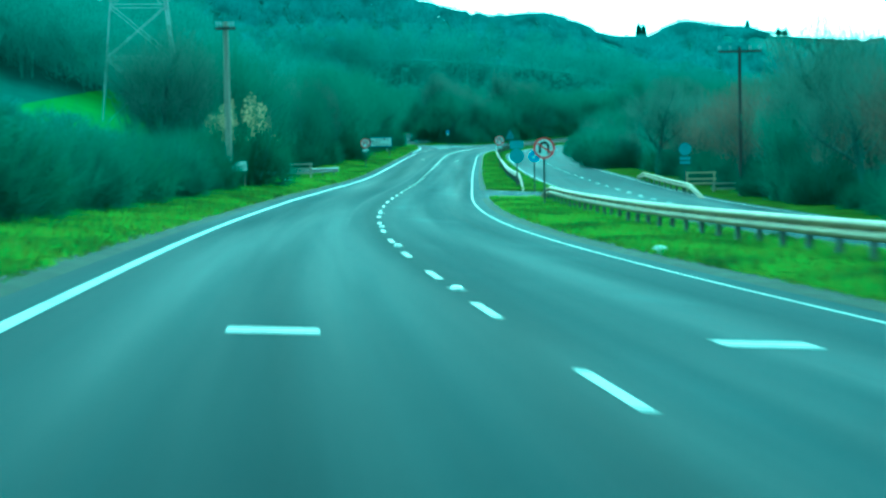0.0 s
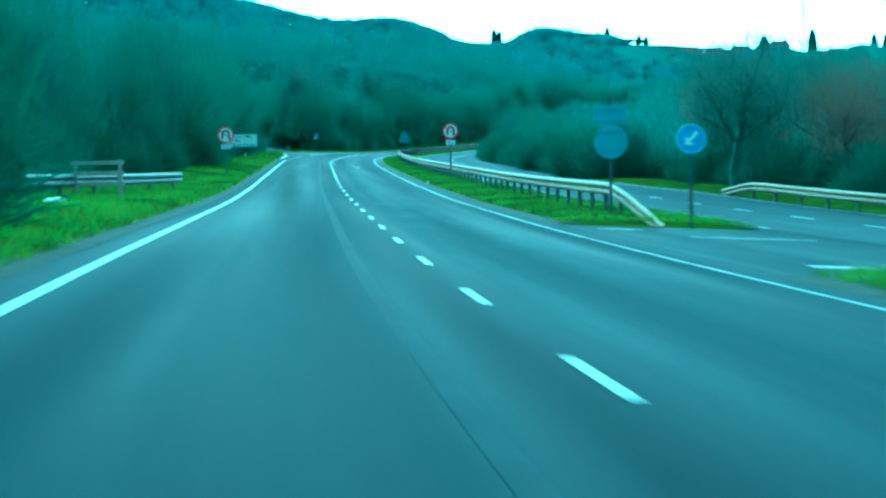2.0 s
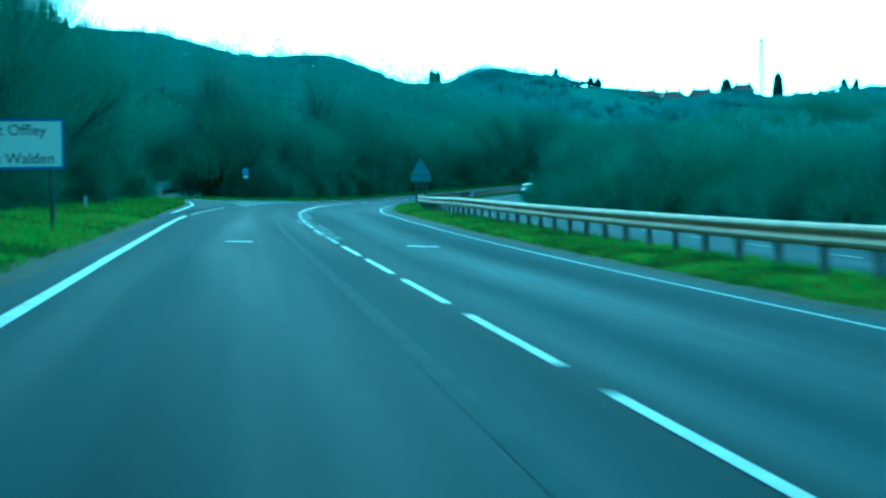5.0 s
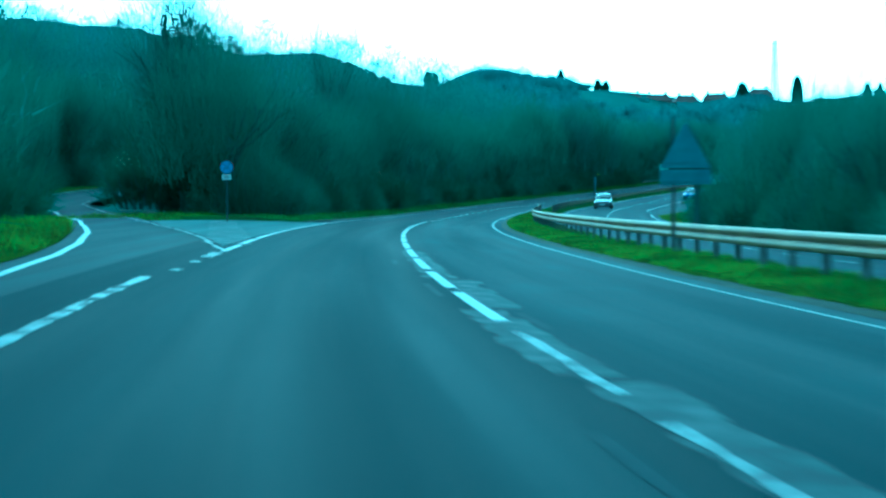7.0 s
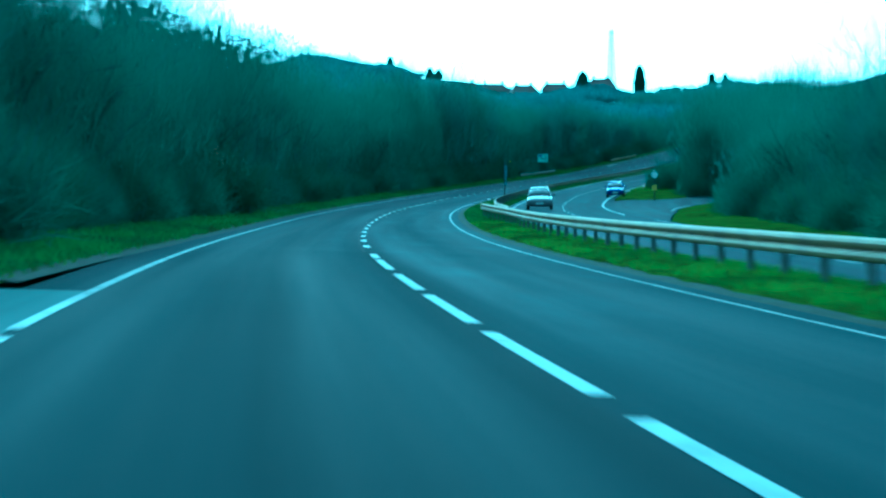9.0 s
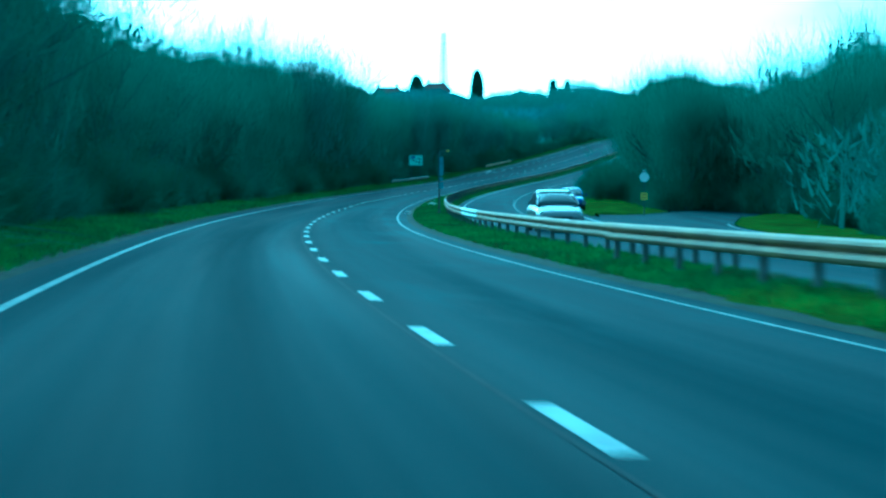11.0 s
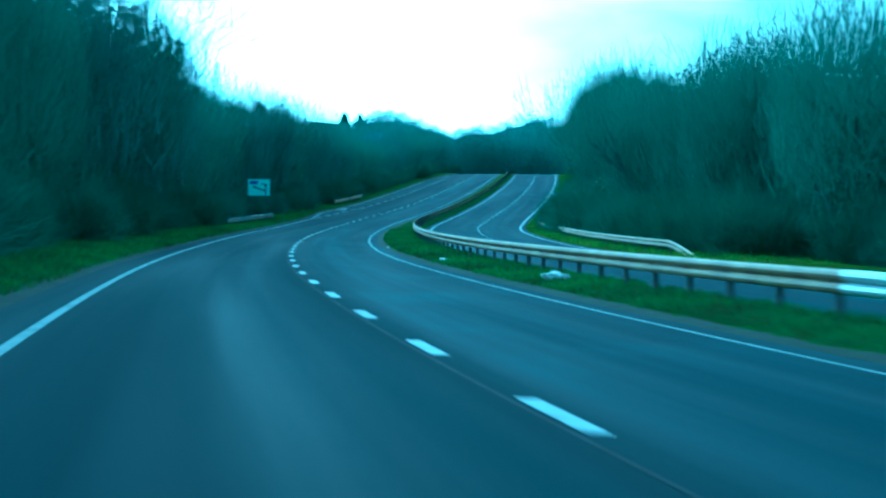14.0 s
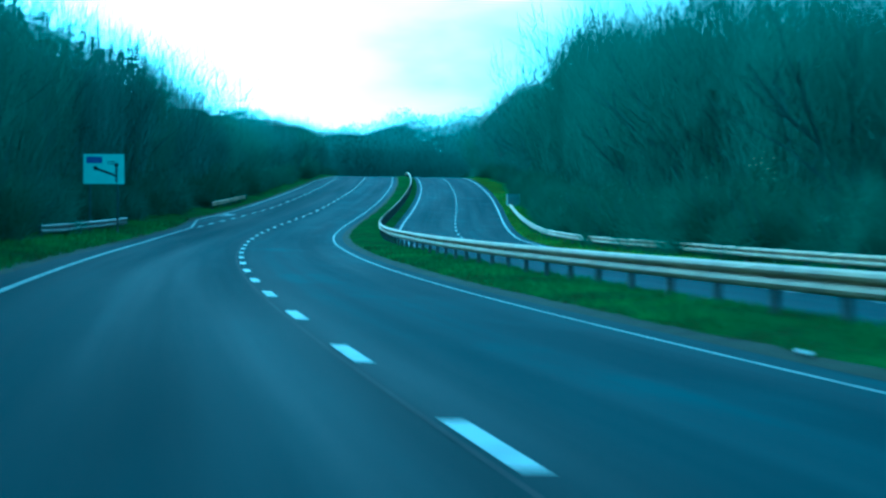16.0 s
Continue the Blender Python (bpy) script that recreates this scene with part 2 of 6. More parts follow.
def asphalt(name, dark, light, streak=1.0, gloss=0.75, banded=False):
    """Asphalt laid along the road: UV runs across (metres) and along (metres); paler wheel tracks, worn bands, damp
    patches, and their sheen painted as pale wisps.
    """
    m = bpy.data.materials.new(name)
    m.use_nodes = True
    t = m.node_tree
    b = t.nodes["Principled BSDF"]
    b.inputs["Specular IOR Level"].default_value = 0.03
    uv = t.nodes.new("ShaderNodeUVMap")

    def noise_at(sx, sy, detail=4):
        mp = t.nodes.new("ShaderNodeMapping")
        mp.inputs["Scale"].default_value = (sx, sy, 1)
        t.links.new(uv.outputs["UV"], mp.inputs["Vector"])
        n = t.nodes.new("ShaderNodeTexNoise")
        n.inputs["Scale"].default_value, n.inputs["Detail"].default_value = 1.0, detail
        t.links.new(mp.outputs["Vector"], n.inputs["Vector"])
        return n.outputs["Fac"]

    def ramp(src, p0, p1, c0, c1):
        r = t.nodes.new("ShaderNodeValToRGB")
        r.color_ramp.elements[0].position, r.color_ramp.elements[1].position = p0, p1
        r.color_ramp.elements[0].color, r.color_ramp.elements[1].color = (*c0, 1), (*c1, 1)
        t.links.new(src, r.inputs["Fac"])
        return r.outputs["Color"]

    # bands across the lanes: darker wheel tracks, the right lane's sheen painted as a paler strip, a dark joint by the
    # lane line
    sep = t.nodes.new("ShaderNodeSeparateXYZ")
    t.links.new(uv.outputs["UV"], sep.inputs["Vector"])
    wander = t.nodes.new("ShaderNodeMath")
    wander.operation = 'MULTIPLY_ADD'
    wander.inputs[1].default_value = 0.9
    t.links.new(noise_at(0.25, 0.03, 2), wander.inputs[0])
    t.links.new(sep.outputs["X"], wander.inputs[2])
    place = t.nodes.new("ShaderNodeMapRange")
    place.inputs["From Min"].default_value, place.inputs["From Max"].default_value = -4.05, 4.95
    t.links.new(wander.outputs["Value"], place.inputs["Value"])
    band = t.nodes.new("ShaderNodeValToRGB")
    els = band.color_ramp.elements
    for o_, v_ in BANDS:
        el = els.new((o_ + 4.5) / 9.0) if 0.001 < (o_ + 4.5) / 9.0 < 0.999 else els[0 if o_ < 0 else len(els) - 1]
        el.color = (v_, v_, v_, 1)
    band.color_ramp.interpolation = 'B_SPLINE'
    t.links.new(place.outputs["Result"], band.inputs["Fac"])
    tracks = ramp(noise_at(0.5, 0.012, 4), 0.36, 0.66, dark, light)
    blotch = ramp(noise_at(3.2, 0.03, 5), 0.32, 0.70, (0.86, 0.86, 0.86), (1.12, 1.12, 1.12))
    grain = ramp(noise_at(38, 38, 3), 0.3, 0.7, (0.75, 0.75, 0.75), (1.2, 1.2, 1.2))
    # sheen of the damp surface painted into the colour as wisps, mostly right lane
    wisp = ramp(noise_at(0.55, 0.16, 6), 0.52, 0.72, (1.0, 1.0, 1.0), (1.5, 1.5, 1.48))
    side = ramp(sep.outputs["X"], 0.02, 0.9, (0.25, 0.25, 0.25), (1.0, 1.0, 1.0))
    thin = t.nodes.new("ShaderNodeMixRGB")
    thin.inputs[1].default_value = (1.0, 1.0, 1.0, 1)
    t.links.new(side, thin.inputs["Fac"])
    t.links.new(wisp, thin.inputs[2])
    wisp = thin.outputs["Color"]
    lanes = t.nodes.new("ShaderNodeMixRGB")
    lanes.blend_type = 'MULTIPLY'
    lanes.inputs["Fac"].default_value = streak if banded else 0.0
    t.links.new(tracks, lanes.inputs[1])
    t.links.new(band.outputs["Color"], lanes.inputs[2])
    tracks = lanes.outputs["Color"]
    mul1, mul2, mul3 = [t.nodes.new("ShaderNodeMixRGB") for _ in range(3)]
    for mu, a, c in ((mul1, tracks, blotch), (mul3, mul1.outputs["Color"], wisp), (mul2, mul3.outputs["Color"], grain)):
        mu.blend_type = 'MULTIPLY'
        mu.inputs["Fac"].default_value = 0.6 if mu is mul2 else streak
        t.links.new(a, mu.inputs[1])
        t.links.new(c, mu.inputs[2])
    t.links.new(mul2.outputs["Color"], b.inputs["Base Color"])
    wet = t.nodes.new("ShaderNodeMapRange")
    wet.inputs["From Min"].default_value, wet.inputs["From Max"].default_value = 0.35, 0.7
    wet.inputs["To Min"].default_value, wet.inputs["To Max"].default_value = gloss + 0.22, gloss
    t.links.new(noise_at(0.9, 0.02, 5), wet.inputs["Value"])
    t.links.new(wet.outputs["Result"], b.inputs["Roughness"])
    bp = t.nodes.new("ShaderNodeBump")
    bp.inputs["Strength"].default_value, bp.inputs["Distance"].default_value = 0.35, 0.006
    t.links.new(noise_at(55, 55, 2), bp.inputs["Height"])
    t.links.new(bp.outputs["Normal"], b.inputs["Normal"])
    return m


M_ROAD = asphalt("worn_asphalt", (0.0165, 0.0240, 0.0290), (0.0235, 0.0335, 0.0400), banded=True)
# darker version of the road's asphalt, laid up to chainage 290
M_DARKROAD = asphalt("darker_asphalt", (0.0130, 0.0200, 0.0245), (0.0185, 0.0280, 0.0335), 0.85, banded=True)
M_SLIP = asphalt("side_road_asphalt", (0.0202, 0.0267, 0.0306), (0.0316, 0.0400, 0.0449), 0.8)
M_HATCH = asphalt("pale_chippings", (0.0702, 0.0858, 0.0874), (0.1123, 0.1326, 0.1326), 1.0, 0.8)
M_BAR = material("faded_hatching", (0.30, 0.31, 0.31), (0.13, 0.14, 0.14), 1.6, 0.9, spread=(0.38, 0.66), spec=0.03)
M_LINE = material("road_paint", (0.38, 0.39, 0.38), (0.20, 0.21, 0.21), 3.0, 0.6, bump=0.2, spread=(0.30, 0.50), spec=0.03, grain=0.12)
M_EDGE = material("edge_line_paint", (0.27, 0.28, 0.275), (0.13, 0.138, 0.14), 2.4, 0.65, spread=(0.30, 0.52), spec=0.03, grain=0.2)
M_WORN = material("worn_road_paint", (0.42, 0.44, 0.44), (0.07, 0.075, 0.08), 2.6, 0.7, spread=(0.42, 0.62), spec=0.03)
M_SEAM = material("sealed_joint", (0.036, 0.040, 0.044), (0.026, 0.029, 0.032), 2.0, 0.85, spec=0.03)
M_PATCH = material("worn_patching", (0.12, 0.13, 0.13), (0.045, 0.053, 0.058), 2.6, 0.85, spread=(0.45, 0.68), spec=0.03)
M_SEAM2 = material("pale_joint", (0.034, 0.044, 0.051), (0.024, 0.033, 0.039), 1.5, 0.9, spread=(0.4, 0.7), spec=0.03)
M_GRASS = material("verge_grass", (0.10, 0.125, 0.014), (0.045, 0.058, 0.010), 0.7, 0.95, bump=0.9, bump_scale=9, spread=(0.3, 0.7), spec=0.0)
# darker copies of the verge grass and blades: the trees' shade put into the colour
M_SHADEGRASS = material("shaded_verge_grass", (0.0775, 0.1080, 0.0216), (0.0450, 0.0567, 0.0192), 0.5, 0.95, bump=0.9, bump_scale=9, spread=(0.3, 0.7), spec=0.0)
M_SHADEBLADE = soften(material("shaded_grass_blades", (0.1875, 0.2565, 0.0480), (0.0938, 0.1148, 0.0384), 0.42, 0.8, island=0.3, spec=0.02, spread=(0.36, 0.60)), 0.35)
M_BLADE = soften(material("grass_blades", (0.31, 0.39, 0.04), (0.10, 0.13, 0.028), 0.42, 0.8, island=0.3, spec=0.02, spread=(0.36, 0.60)), 0.35)
M_FIELD = material("rough_ground", (0.042, 0.09, 0.066), (0.03, 0.066, 0.05), 0.06, 0.95, bump=0.6, bump_scale=1.5, spec=0.03)
M_PASTURE = material("pasture", (0.13, 0.23, 0.012), (0.09, 0.17, 0.01), 0.05, 0.9, bump=0.5, bump_scale=2, spec=0.03)
M_SOIL = material("gritty_edge", (0.052, 0.054, 0.036), (0.034, 0.036, 0.026), 1.4, 0.9, bump=0.6, spec=0.03)
M_NEWSTEEL = material("new_galvanised_steel", (0.80, 0.82, 0.82), (0.66, 0.68, 0.68), 1.5, 0.4, 0.0, bump=0.04, bump_scale=20)
# grey steel tinted yellow: low sunlight on the barriers put into the base colour
M_STEEL = material("galvanised_steel", (0.42, 0.335, 0.18), (0.29, 0.235, 0.14), 1.1, 0.75, 0.0, bump=0.06, bump_scale=20)
M_DULL = material("dull_steel", (0.20, 0.20, 0.175), (0.14, 0.14, 0.125), 1.1, 0.75, 0.1)
M_POST = material("weathered_post", (0.13, 0.14, 0.14), (0.08, 0.085, 0.085), 3.0, 0.7, 0.2)
M_GALV = material("galvanised_lattice", (0.52, 0.54, 0.53), (0.40, 0.42, 0.42), 1.0, 0.6, 0.1)
M_DARKGREY = material("dark_sign_back", (0.26, 0.37, 0.45), (0.20, 0.30, 0.37), 2.5, 0.5, 0.3)
# grey plates made bluer and brighter: the sky's light painted into the colour
M_GREY = material("skylit_sign_back", (0.34, 0.50, 0.60), (0.28, 0.42, 0.52), 2.5, 0.5, 0.3)
M_WHITE = material("white_sign_face", (0.93, 0.94, 0.94), (0.87, 0.88, 0.88), 2.0, 0.45, grain=0.12)
M_RED = material("red_sign_face", (0.62, 0.03, 0.04), (0.5, 0.025, 0.035), 3.0, 0.45)
M_BLACK = material("black_sign_face", (0.015, 0.016, 0.018), (0.02, 0.02, 0.022), 3.0, 0.5)
M_BLUE = material("blue_sign_face", (0.02, 0.16, 0.50), (0.018, 0.13, 0.42), 3.0, 0.45)
M_YELLOW = material("yellow_plate_face", (0.75, 0.62, 0.08), (0.62, 0.5, 0.06), 3.0, 0.5, grain=0.12)
M_GREENFACE = material("pale_green_sign_face", (0.74, 0.92, 0.82), (0.66, 0.85, 0.75), 3.0, 0.45, grain=0.12)
M_WOOD = material("weathered_timber", (0.30, 0.27, 0.21), (0.17, 0.15, 0.12), 2.5, 0.85, bump=0.4, stretch=(1, 1, 0.2))
# timber with the sun's yellow light painted into its colour
M_SUNWOOD = material("sunlit_timber", (0.62, 0.52, 0.33), (0.48, 0.40, 0.26), 2.5, 0.8, bump=0.3)
M_PALEPOLE = material("weathered_pole", (0.46, 0.43, 0.36), (0.32, 0.30, 0.25), 2.0, 0.85, bump=0.3, stretch=(1, 1, 0.1))
M_CYAN = material("cyan_blue_face", (0.09, 0.42, 0.80), (0.07, 0.36, 0.70), 3.0, 0.5, grain=0.12)
M_POLE = material("creosoted_pole", (0.10, 0.095, 0.085), (0.06, 0.055, 0.05), 2.0, 0.85, bump=0.3, stretch=(1, 1, 0.1))
M_BARK = material("bark", (0.1551, 0.1945, 0.1647), (0.0969, 0.1243, 0.1061), 2.4, 0.95, bump=0.6, stretch=(1, 1, 0.3), vary=0.2, spec=0.05)
M_TWIG = soften(material("bare_twigs", (0.2315, 0.2756, 0.2183), (0.1632, 0.1990, 0.1579), 0.5, 0.95, vary=0.15, spec=0.02), 0.22)
M_TWIG2 = soften(material("olive_twigs", (0.2066, 0.2814, 0.1909), (0.1499, 0.2048, 0.1390), 0.5, 0.95, vary=0.15, spec=0.02), 0.22)
M_IVY = soften(material("ivy_leaves", (0.1035, 0.1947, 0.1142), (0.0752, 0.1439, 0.0839), 0.8, 0.8, vary=0.2, spec=0.05), 0.3)
# bushes darker than the tree twigs: shade at the wood's foot put into the colour
M_THICKET = soften(material("shade_darkened_thicket", (0.1272, 0.2025, 0.1315), (0.0906, 0.1475, 0.0951), 0.6, 0.95, vary=0.2, spec=0.02), 0.3)
M_RUST = soften(material("russet_twigs", (0.2660, 0.2240, 0.1750), (0.1890, 0.1610, 0.1260), 0.5, 0.95, vary=0.15, spec=0.02), 0.22)
M_FLUFF = soften(material("seed_heads", (0.55, 0.46, 0.28), (0.36, 0.30, 0.18), 0.8, 0.9, vary=0.2))
# haze of distance painted into the far twigs: paler and bluer than near ones
M_HAZEWOOD = soften(material("hazed_hillside_wood", (0.262, 0.342, 0.339), (0.202, 0.269, 0.263), 0.03, 0.95, island=0.15, spec=0.0), 0.3)
# a weaker share of the same haze tint in the colour
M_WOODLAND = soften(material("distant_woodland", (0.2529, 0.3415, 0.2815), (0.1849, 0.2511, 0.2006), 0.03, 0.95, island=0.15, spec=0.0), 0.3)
# the skyline conifers' green, lightened in the colour for the haze before them
M_FIR = soften(material("hazed_conifer", (0.1144, 0.1920, 0.1144), (0.0728, 0.1344, 0.0832), 0.8, 0.9))
M_BRICK = material("house_brick", (0.36, 0.34, 0.30), (0.28, 0.26, 0.23), 0.5, 0.85)
M_ROOF = material("roof_tiles", (0.12, 0.09, 0.075), (0.09, 0.07, 0.06), 1.2, 0.85)
M_GLASS = material("dark_window", (0.02, 0.025, 0.03), (0.03, 0.035, 0.04), 1.0, 0.12)
M_PLASTIC = material("white_plastic", (0.80, 0.81, 0.80), (0.6, 0.62, 0.6), 3.0, 0.4, grain=0.12)
M_BOX = material("grey_cabinet", (0.46, 0.50, 0.50), (0.36, 0.4, 0.4), 2.0, 0.55)


# ---- building helpers ----
def mesh_from(name, verts, faces, mat, uv=None, shade=False):
    me = bpy.data.meshes.new(name)
    me.from_pydata([tuple(map(float, v)) for v in verts], [], [tuple(map(int, f)) for f in faces])
    if mat is not None:
        me.materials.append(mat)
    if uv is not None:
        lay = me.uv_layers.new(name="UVMap")
        idx = np.empty(len(me.loops), np.int32)
        me.loops.foreach_get("vertex_index", idx)
        lay.data.foreach_set("uv", np.asarray(uv, np.float32)[idx].ravel())
    if shade:
        me.polygons.foreach_set("use_smooth", [True] * len(me.polygons))
    me.update()
    return me


def tri_mesh(name, verts, mat):
    """A mesh of loose triangles: verts is (n, 3, 3)."""
    n = len(verts)
    me = bpy.data.meshes.new(name)
    me.vertices.add(n * 3)
    me.vertices.foreach_set("co", np.asarray(verts, np.float32).ravel())
    me.loops.add(n * 3)
    me.loops.foreach_set("vertex_index", np.arange(n * 3, dtype=np.int32))
    me.polygons.add(n)
    me.polygons.foreach_set("loop_start", np.arange(0, n * 3, 3, dtype=np.int32))
    me.update(calc_edges=True)
    me.materials.append(mat)
    return me


def part(name, bm, material_, parent, label=""):
    """Links a bmesh, a mesh or (verts, faces) as one mesh object under a thing or a part."""
    if isinstance(bm, bmesh.types.BMesh):
        me = bpy.data.meshes.new(name)
        bm.to_mesh(me)
        bm.free()
        me.materials.append(material_)
    elif isinstance(bm, tuple):
        me = mesh_from(name, bm[0], bm[1], material_)
    else:
        me = bm
    ob = new(name, me)
    ob.parent = parent
    if label:
        ob["label"] = label
    return ob


def thing(name, m, label, category, group=""):
    ob = new(name)
    ob.empty_display_size = 0.2
    ob.matrix_basis = m
    return tagged(ob, label, category, group)


def box(size, at=(0, 0, 0), bevel=0.0, turn=None):
    bm = bmesh.new()
    bmesh.ops.create_cube(bm, size=1.0)
    bmesh.ops.scale(bm, vec=size, verts=bm.verts)
    if bevel:
        bmesh.ops.bevel(bm, geom=bm.edges[:], offset=bevel, segments=2, affect='EDGES')
    if turn is not None:
        bmesh.ops.transform(bm, matrix=turn, verts=bm.verts)
    bmesh.ops.translate(bm, vec=at, verts=bm.verts)
    return bm


def rod(p0, p1, r0, r1=None, n=10):
    """A tapered bar from p0 to p1."""
    p0, p1 = Vector(p0), Vector(p1)
    bm = bmesh.new()
    d = p1 - p0
    bmesh.ops.create_cone(bm, cap_ends=True, segments=n, radius1=r0, radius2=r0 if r1 is None else r1, depth=d.length)
    m = Matrix.Translation((p0 + p1) / 2) @ d.to_track_quat('Z', 'Y').to_matrix().to_4x4()
    bmesh.ops.transform(bm, matrix=m, verts=bm.verts)
    return bm


def join(*bms):
    out = bmesh.new()
    for b in bms:
        me = bpy.data.meshes.new("tmp")
        b.to_mesh(me)
        b.free()
        out.from_mesh(me)
        bpy.data.meshes.remove(me)
    return out


def disc(r, y, thick, at=(0, 0), n=40, inner=0.0):
    """A round plate (or ring) that faces -y, its face at y."""
    bm = bmesh.new()
    a = [2 * math.pi * i / n for i in range(n)]
    rings = []
    for yy in (y, y + thick):
        rings.append([bm.verts.new((at[0] + r * math.cos(t), yy, at[1] + r * math.sin(t))) for t in a])
    if inner:
        ri = []
        for yy in (y, y + thick):
            ri.append([bm.verts.new((at[0] + inner * math.cos(t), yy, at[1] + inner * math.sin(t))) for t in a])
        for i in range(n):
            j = (i + 1) % n
            bm.faces.new((rings[0][i], rings[0][j], ri[0][j], ri[0][i]))
            bm.faces.new((rings[1][j], rings[1][i], ri[1][i], ri[1][j]))
            bm.faces.new((rings[0][j], rings[0][i], rings[1][i], rings[1][j]))
            bm.faces.new((ri[0][i], ri[0][j], ri[1][j], ri[1][i]))
    else:
        bm.faces.new(rings[0])
        bm.faces.new(rings[1][::-1])
        for i in range(n):
            j = (i + 1) % n
            bm.faces.new((rings[0][j], rings[0][i], rings[1][i], rings[1][j]))
    bmesh.ops.recalc_face_normals(bm, faces=bm.faces)
    return bm


def flat(points, y, thick):
    """A flat shape in the x-z plane with a small thickness, facing -y."""
    bm = bmesh.new()
    f = bm.faces.new([bm.verts.new((p[0], y, p[1])) for p in points])
    g = bmesh.ops.extrude_face_region(bm, geom=[f])
    bmesh.ops.translate(bm, vec=(0, thick, 0), verts=[v for v in g["geom"] if isinstance(v, bmesh.types.BMVert)])
    bmesh.ops.recalc_face_normals(bm, faces=bm.faces)
    return bm


def words(text, size, at, mat, align='LEFT'):
    """Lettering as a mesh that stands in the x-z plane and faces -y."""
    cu = bpy.data.curves.new("lettering", 'FONT')
    cu.body, cu.size, cu.align_x, cu.extrude = text, size, align, 0.002
    ob = new("lettering", cu)
    me = bpy.data.meshes.new_from_object(ob.evaluated_get(bpy.context.evaluated_depsgraph_get()))
    bpy.data.objects.remove(ob)
    me.transform(pose(at[0], at[1], at[2], 90, 0, 0))
    me.materials.clear()
    me.materials.append(mat)
    return me


def strip(name, s0, s1, inner, outer, lift, mat, ds=1.0, across=4, bumpy=0.0, crown=0.0, parent=None, seed=0, ends=False):
    """A sheet along the road between two offsets (numbers or functions of s). lift: height above the carriageway's plane."""
    s = np.arange(s0, s1 + 1e-6, ds)
    a = np.array([inner(v) if callable(inner) else inner for v in s], float)
    b = np.array([outer(v) if callable(outer) else outer for v in s], float)
    u = np.linspace(0, 1, across + 1)
    S = np.repeat(s[:, None], across + 1, 1)
    O = a[:, None] + (b - a)[:, None] * u
    H = np.full(S.shape, 1.0) * (np.array([lift(v) for v in s])[:, None] if callable(lift) else lift)
    H = H + crown * np.sin(np.pi * u) ** 0.7
    if bumpy:
        rng = np.random.RandomState(seed)
        H = H + bumpy * (rng.rand(*S.shape) - 0.3) * (np.sin(np.pi * u) ** 0.5)
    if ends:
        H = H * np.minimum(smooth(0, 4, s - s0), smooth(0, 4, s1 - s))[:, None] - 0.02
    V = world_at(S, O, H).reshape(-1, 3)
    n, k = len(s), across + 1
    i = (np.arange(n - 1)[:, None] * k + np.arange(across)).ravel()
    F = np.stack([i, i + 1, i + k + 1, i + k], -1)
    if b.sum() < a.sum():
        F = F[:, ::-1]
    me = mesh_from(name, V, F, mat, np.stack([O.ravel(), S.ravel()], -1), shade=True)
    ob = new(name, me)
    ob.parent = parent
    return ob


def knots(*pairs):
    """A piecewise linear function of chainage."""
    xs, ys = zip(*pairs)
    return lambda v: float(np.interp(v, xs, ys))

# ---- the ground: one sheet to the horizon ----
def axis(lo, hi, fine, *outer):
    return np.unique(np.concatenate([np.array(outer, float), np.arange(lo, hi + 1, fine)]))


gx = axis(-150, 480, 7.0, -2600, -1800, -1200, -800, -550, -400, -300, -220, 540, 620, 750, 950, 1300, 1900, 2700)
gy = axis(-120, 1000, 7.0, -1500, -900, -500, -300, -200, 1060, 1150, 1300, 1600, 2100, 2900)
GX, GY = np.meshgrid(gx, gy)
gs, go = chain(GX, GY)
GZ = ground_z(gs, go, GY) - 0.28 - 0.25 * smooth(9, 3, np.abs(go - 5))
GZ = GZ - 60 * smooth(1050, 2500, GY) - 12 * smooth(300, 1500, -GY)
nx = len(gx)
gi = (np.arange(len(gy) - 1)[:, None] * nx + np.arange(nx - 1)).ravel()
ground = new("ground", mesh_from("ground", np.stack([GX, GY, GZ], -1).reshape(-1, 3), np.stack([gi, gi + 1, gi + nx + 1, gi + nx], -1), M_FIELD, shade=True))
tagged(ground, "rough winter grassland rising to a wooded ridge", "ground", kind="structure")

# ---- carriageways ----
near_edge = knots((-70, 9.8), (30, 9.2), (85, 8.5), (130, 7.4), (175, 7.0), (900, 7.0))   # opposite carriageway, its edge by the median
left_line = knots((-60, 3.6), (60, 3.42), (110, 3.5), (160, 3.6), (360, 3.6), (410, 3.52), (520, 3.62), (560, 3.8), (900, 3.66))
right_line = knots((-60, 3.25), (60, 3.28), (104, 3.30), (140, 3.38), (185, 3.48), (430, 3.42), (462, 3.24), (482, 3.28), (515, 3.5), (560, 3.6), (900, 3.68))
road = strip("road", -70, 290, lambda s: -left_line(s) - 0.75, lambda s: right_line(s) + 0.62, 0.0, M_DARKROAD, 1.0, 6)
tagged(road, "dark asphalt carriageway with two lanes", "road", kind="structure")
road_ahead = strip("road_ahead", 290, 800, lambda s: -left_line(s) - 0.75, lambda s: right_line(s) + 0.62, 0.0, M_ROAD, 1.0, 6)
tagged(road_ahead, "worn damp grey asphalt carriageway with two lanes", "road", kind="structure")
road_opposite = strip("road_opposite", -70, 800, lambda s: near_edge(s) - 0.45, lambda s: near_edge(s) + 7.5, 0.0, M_ROAD, 1.0, 6)
tagged(road_opposite, "worn grey asphalt carriageway for oncoming traffic", "road", kind="structure")


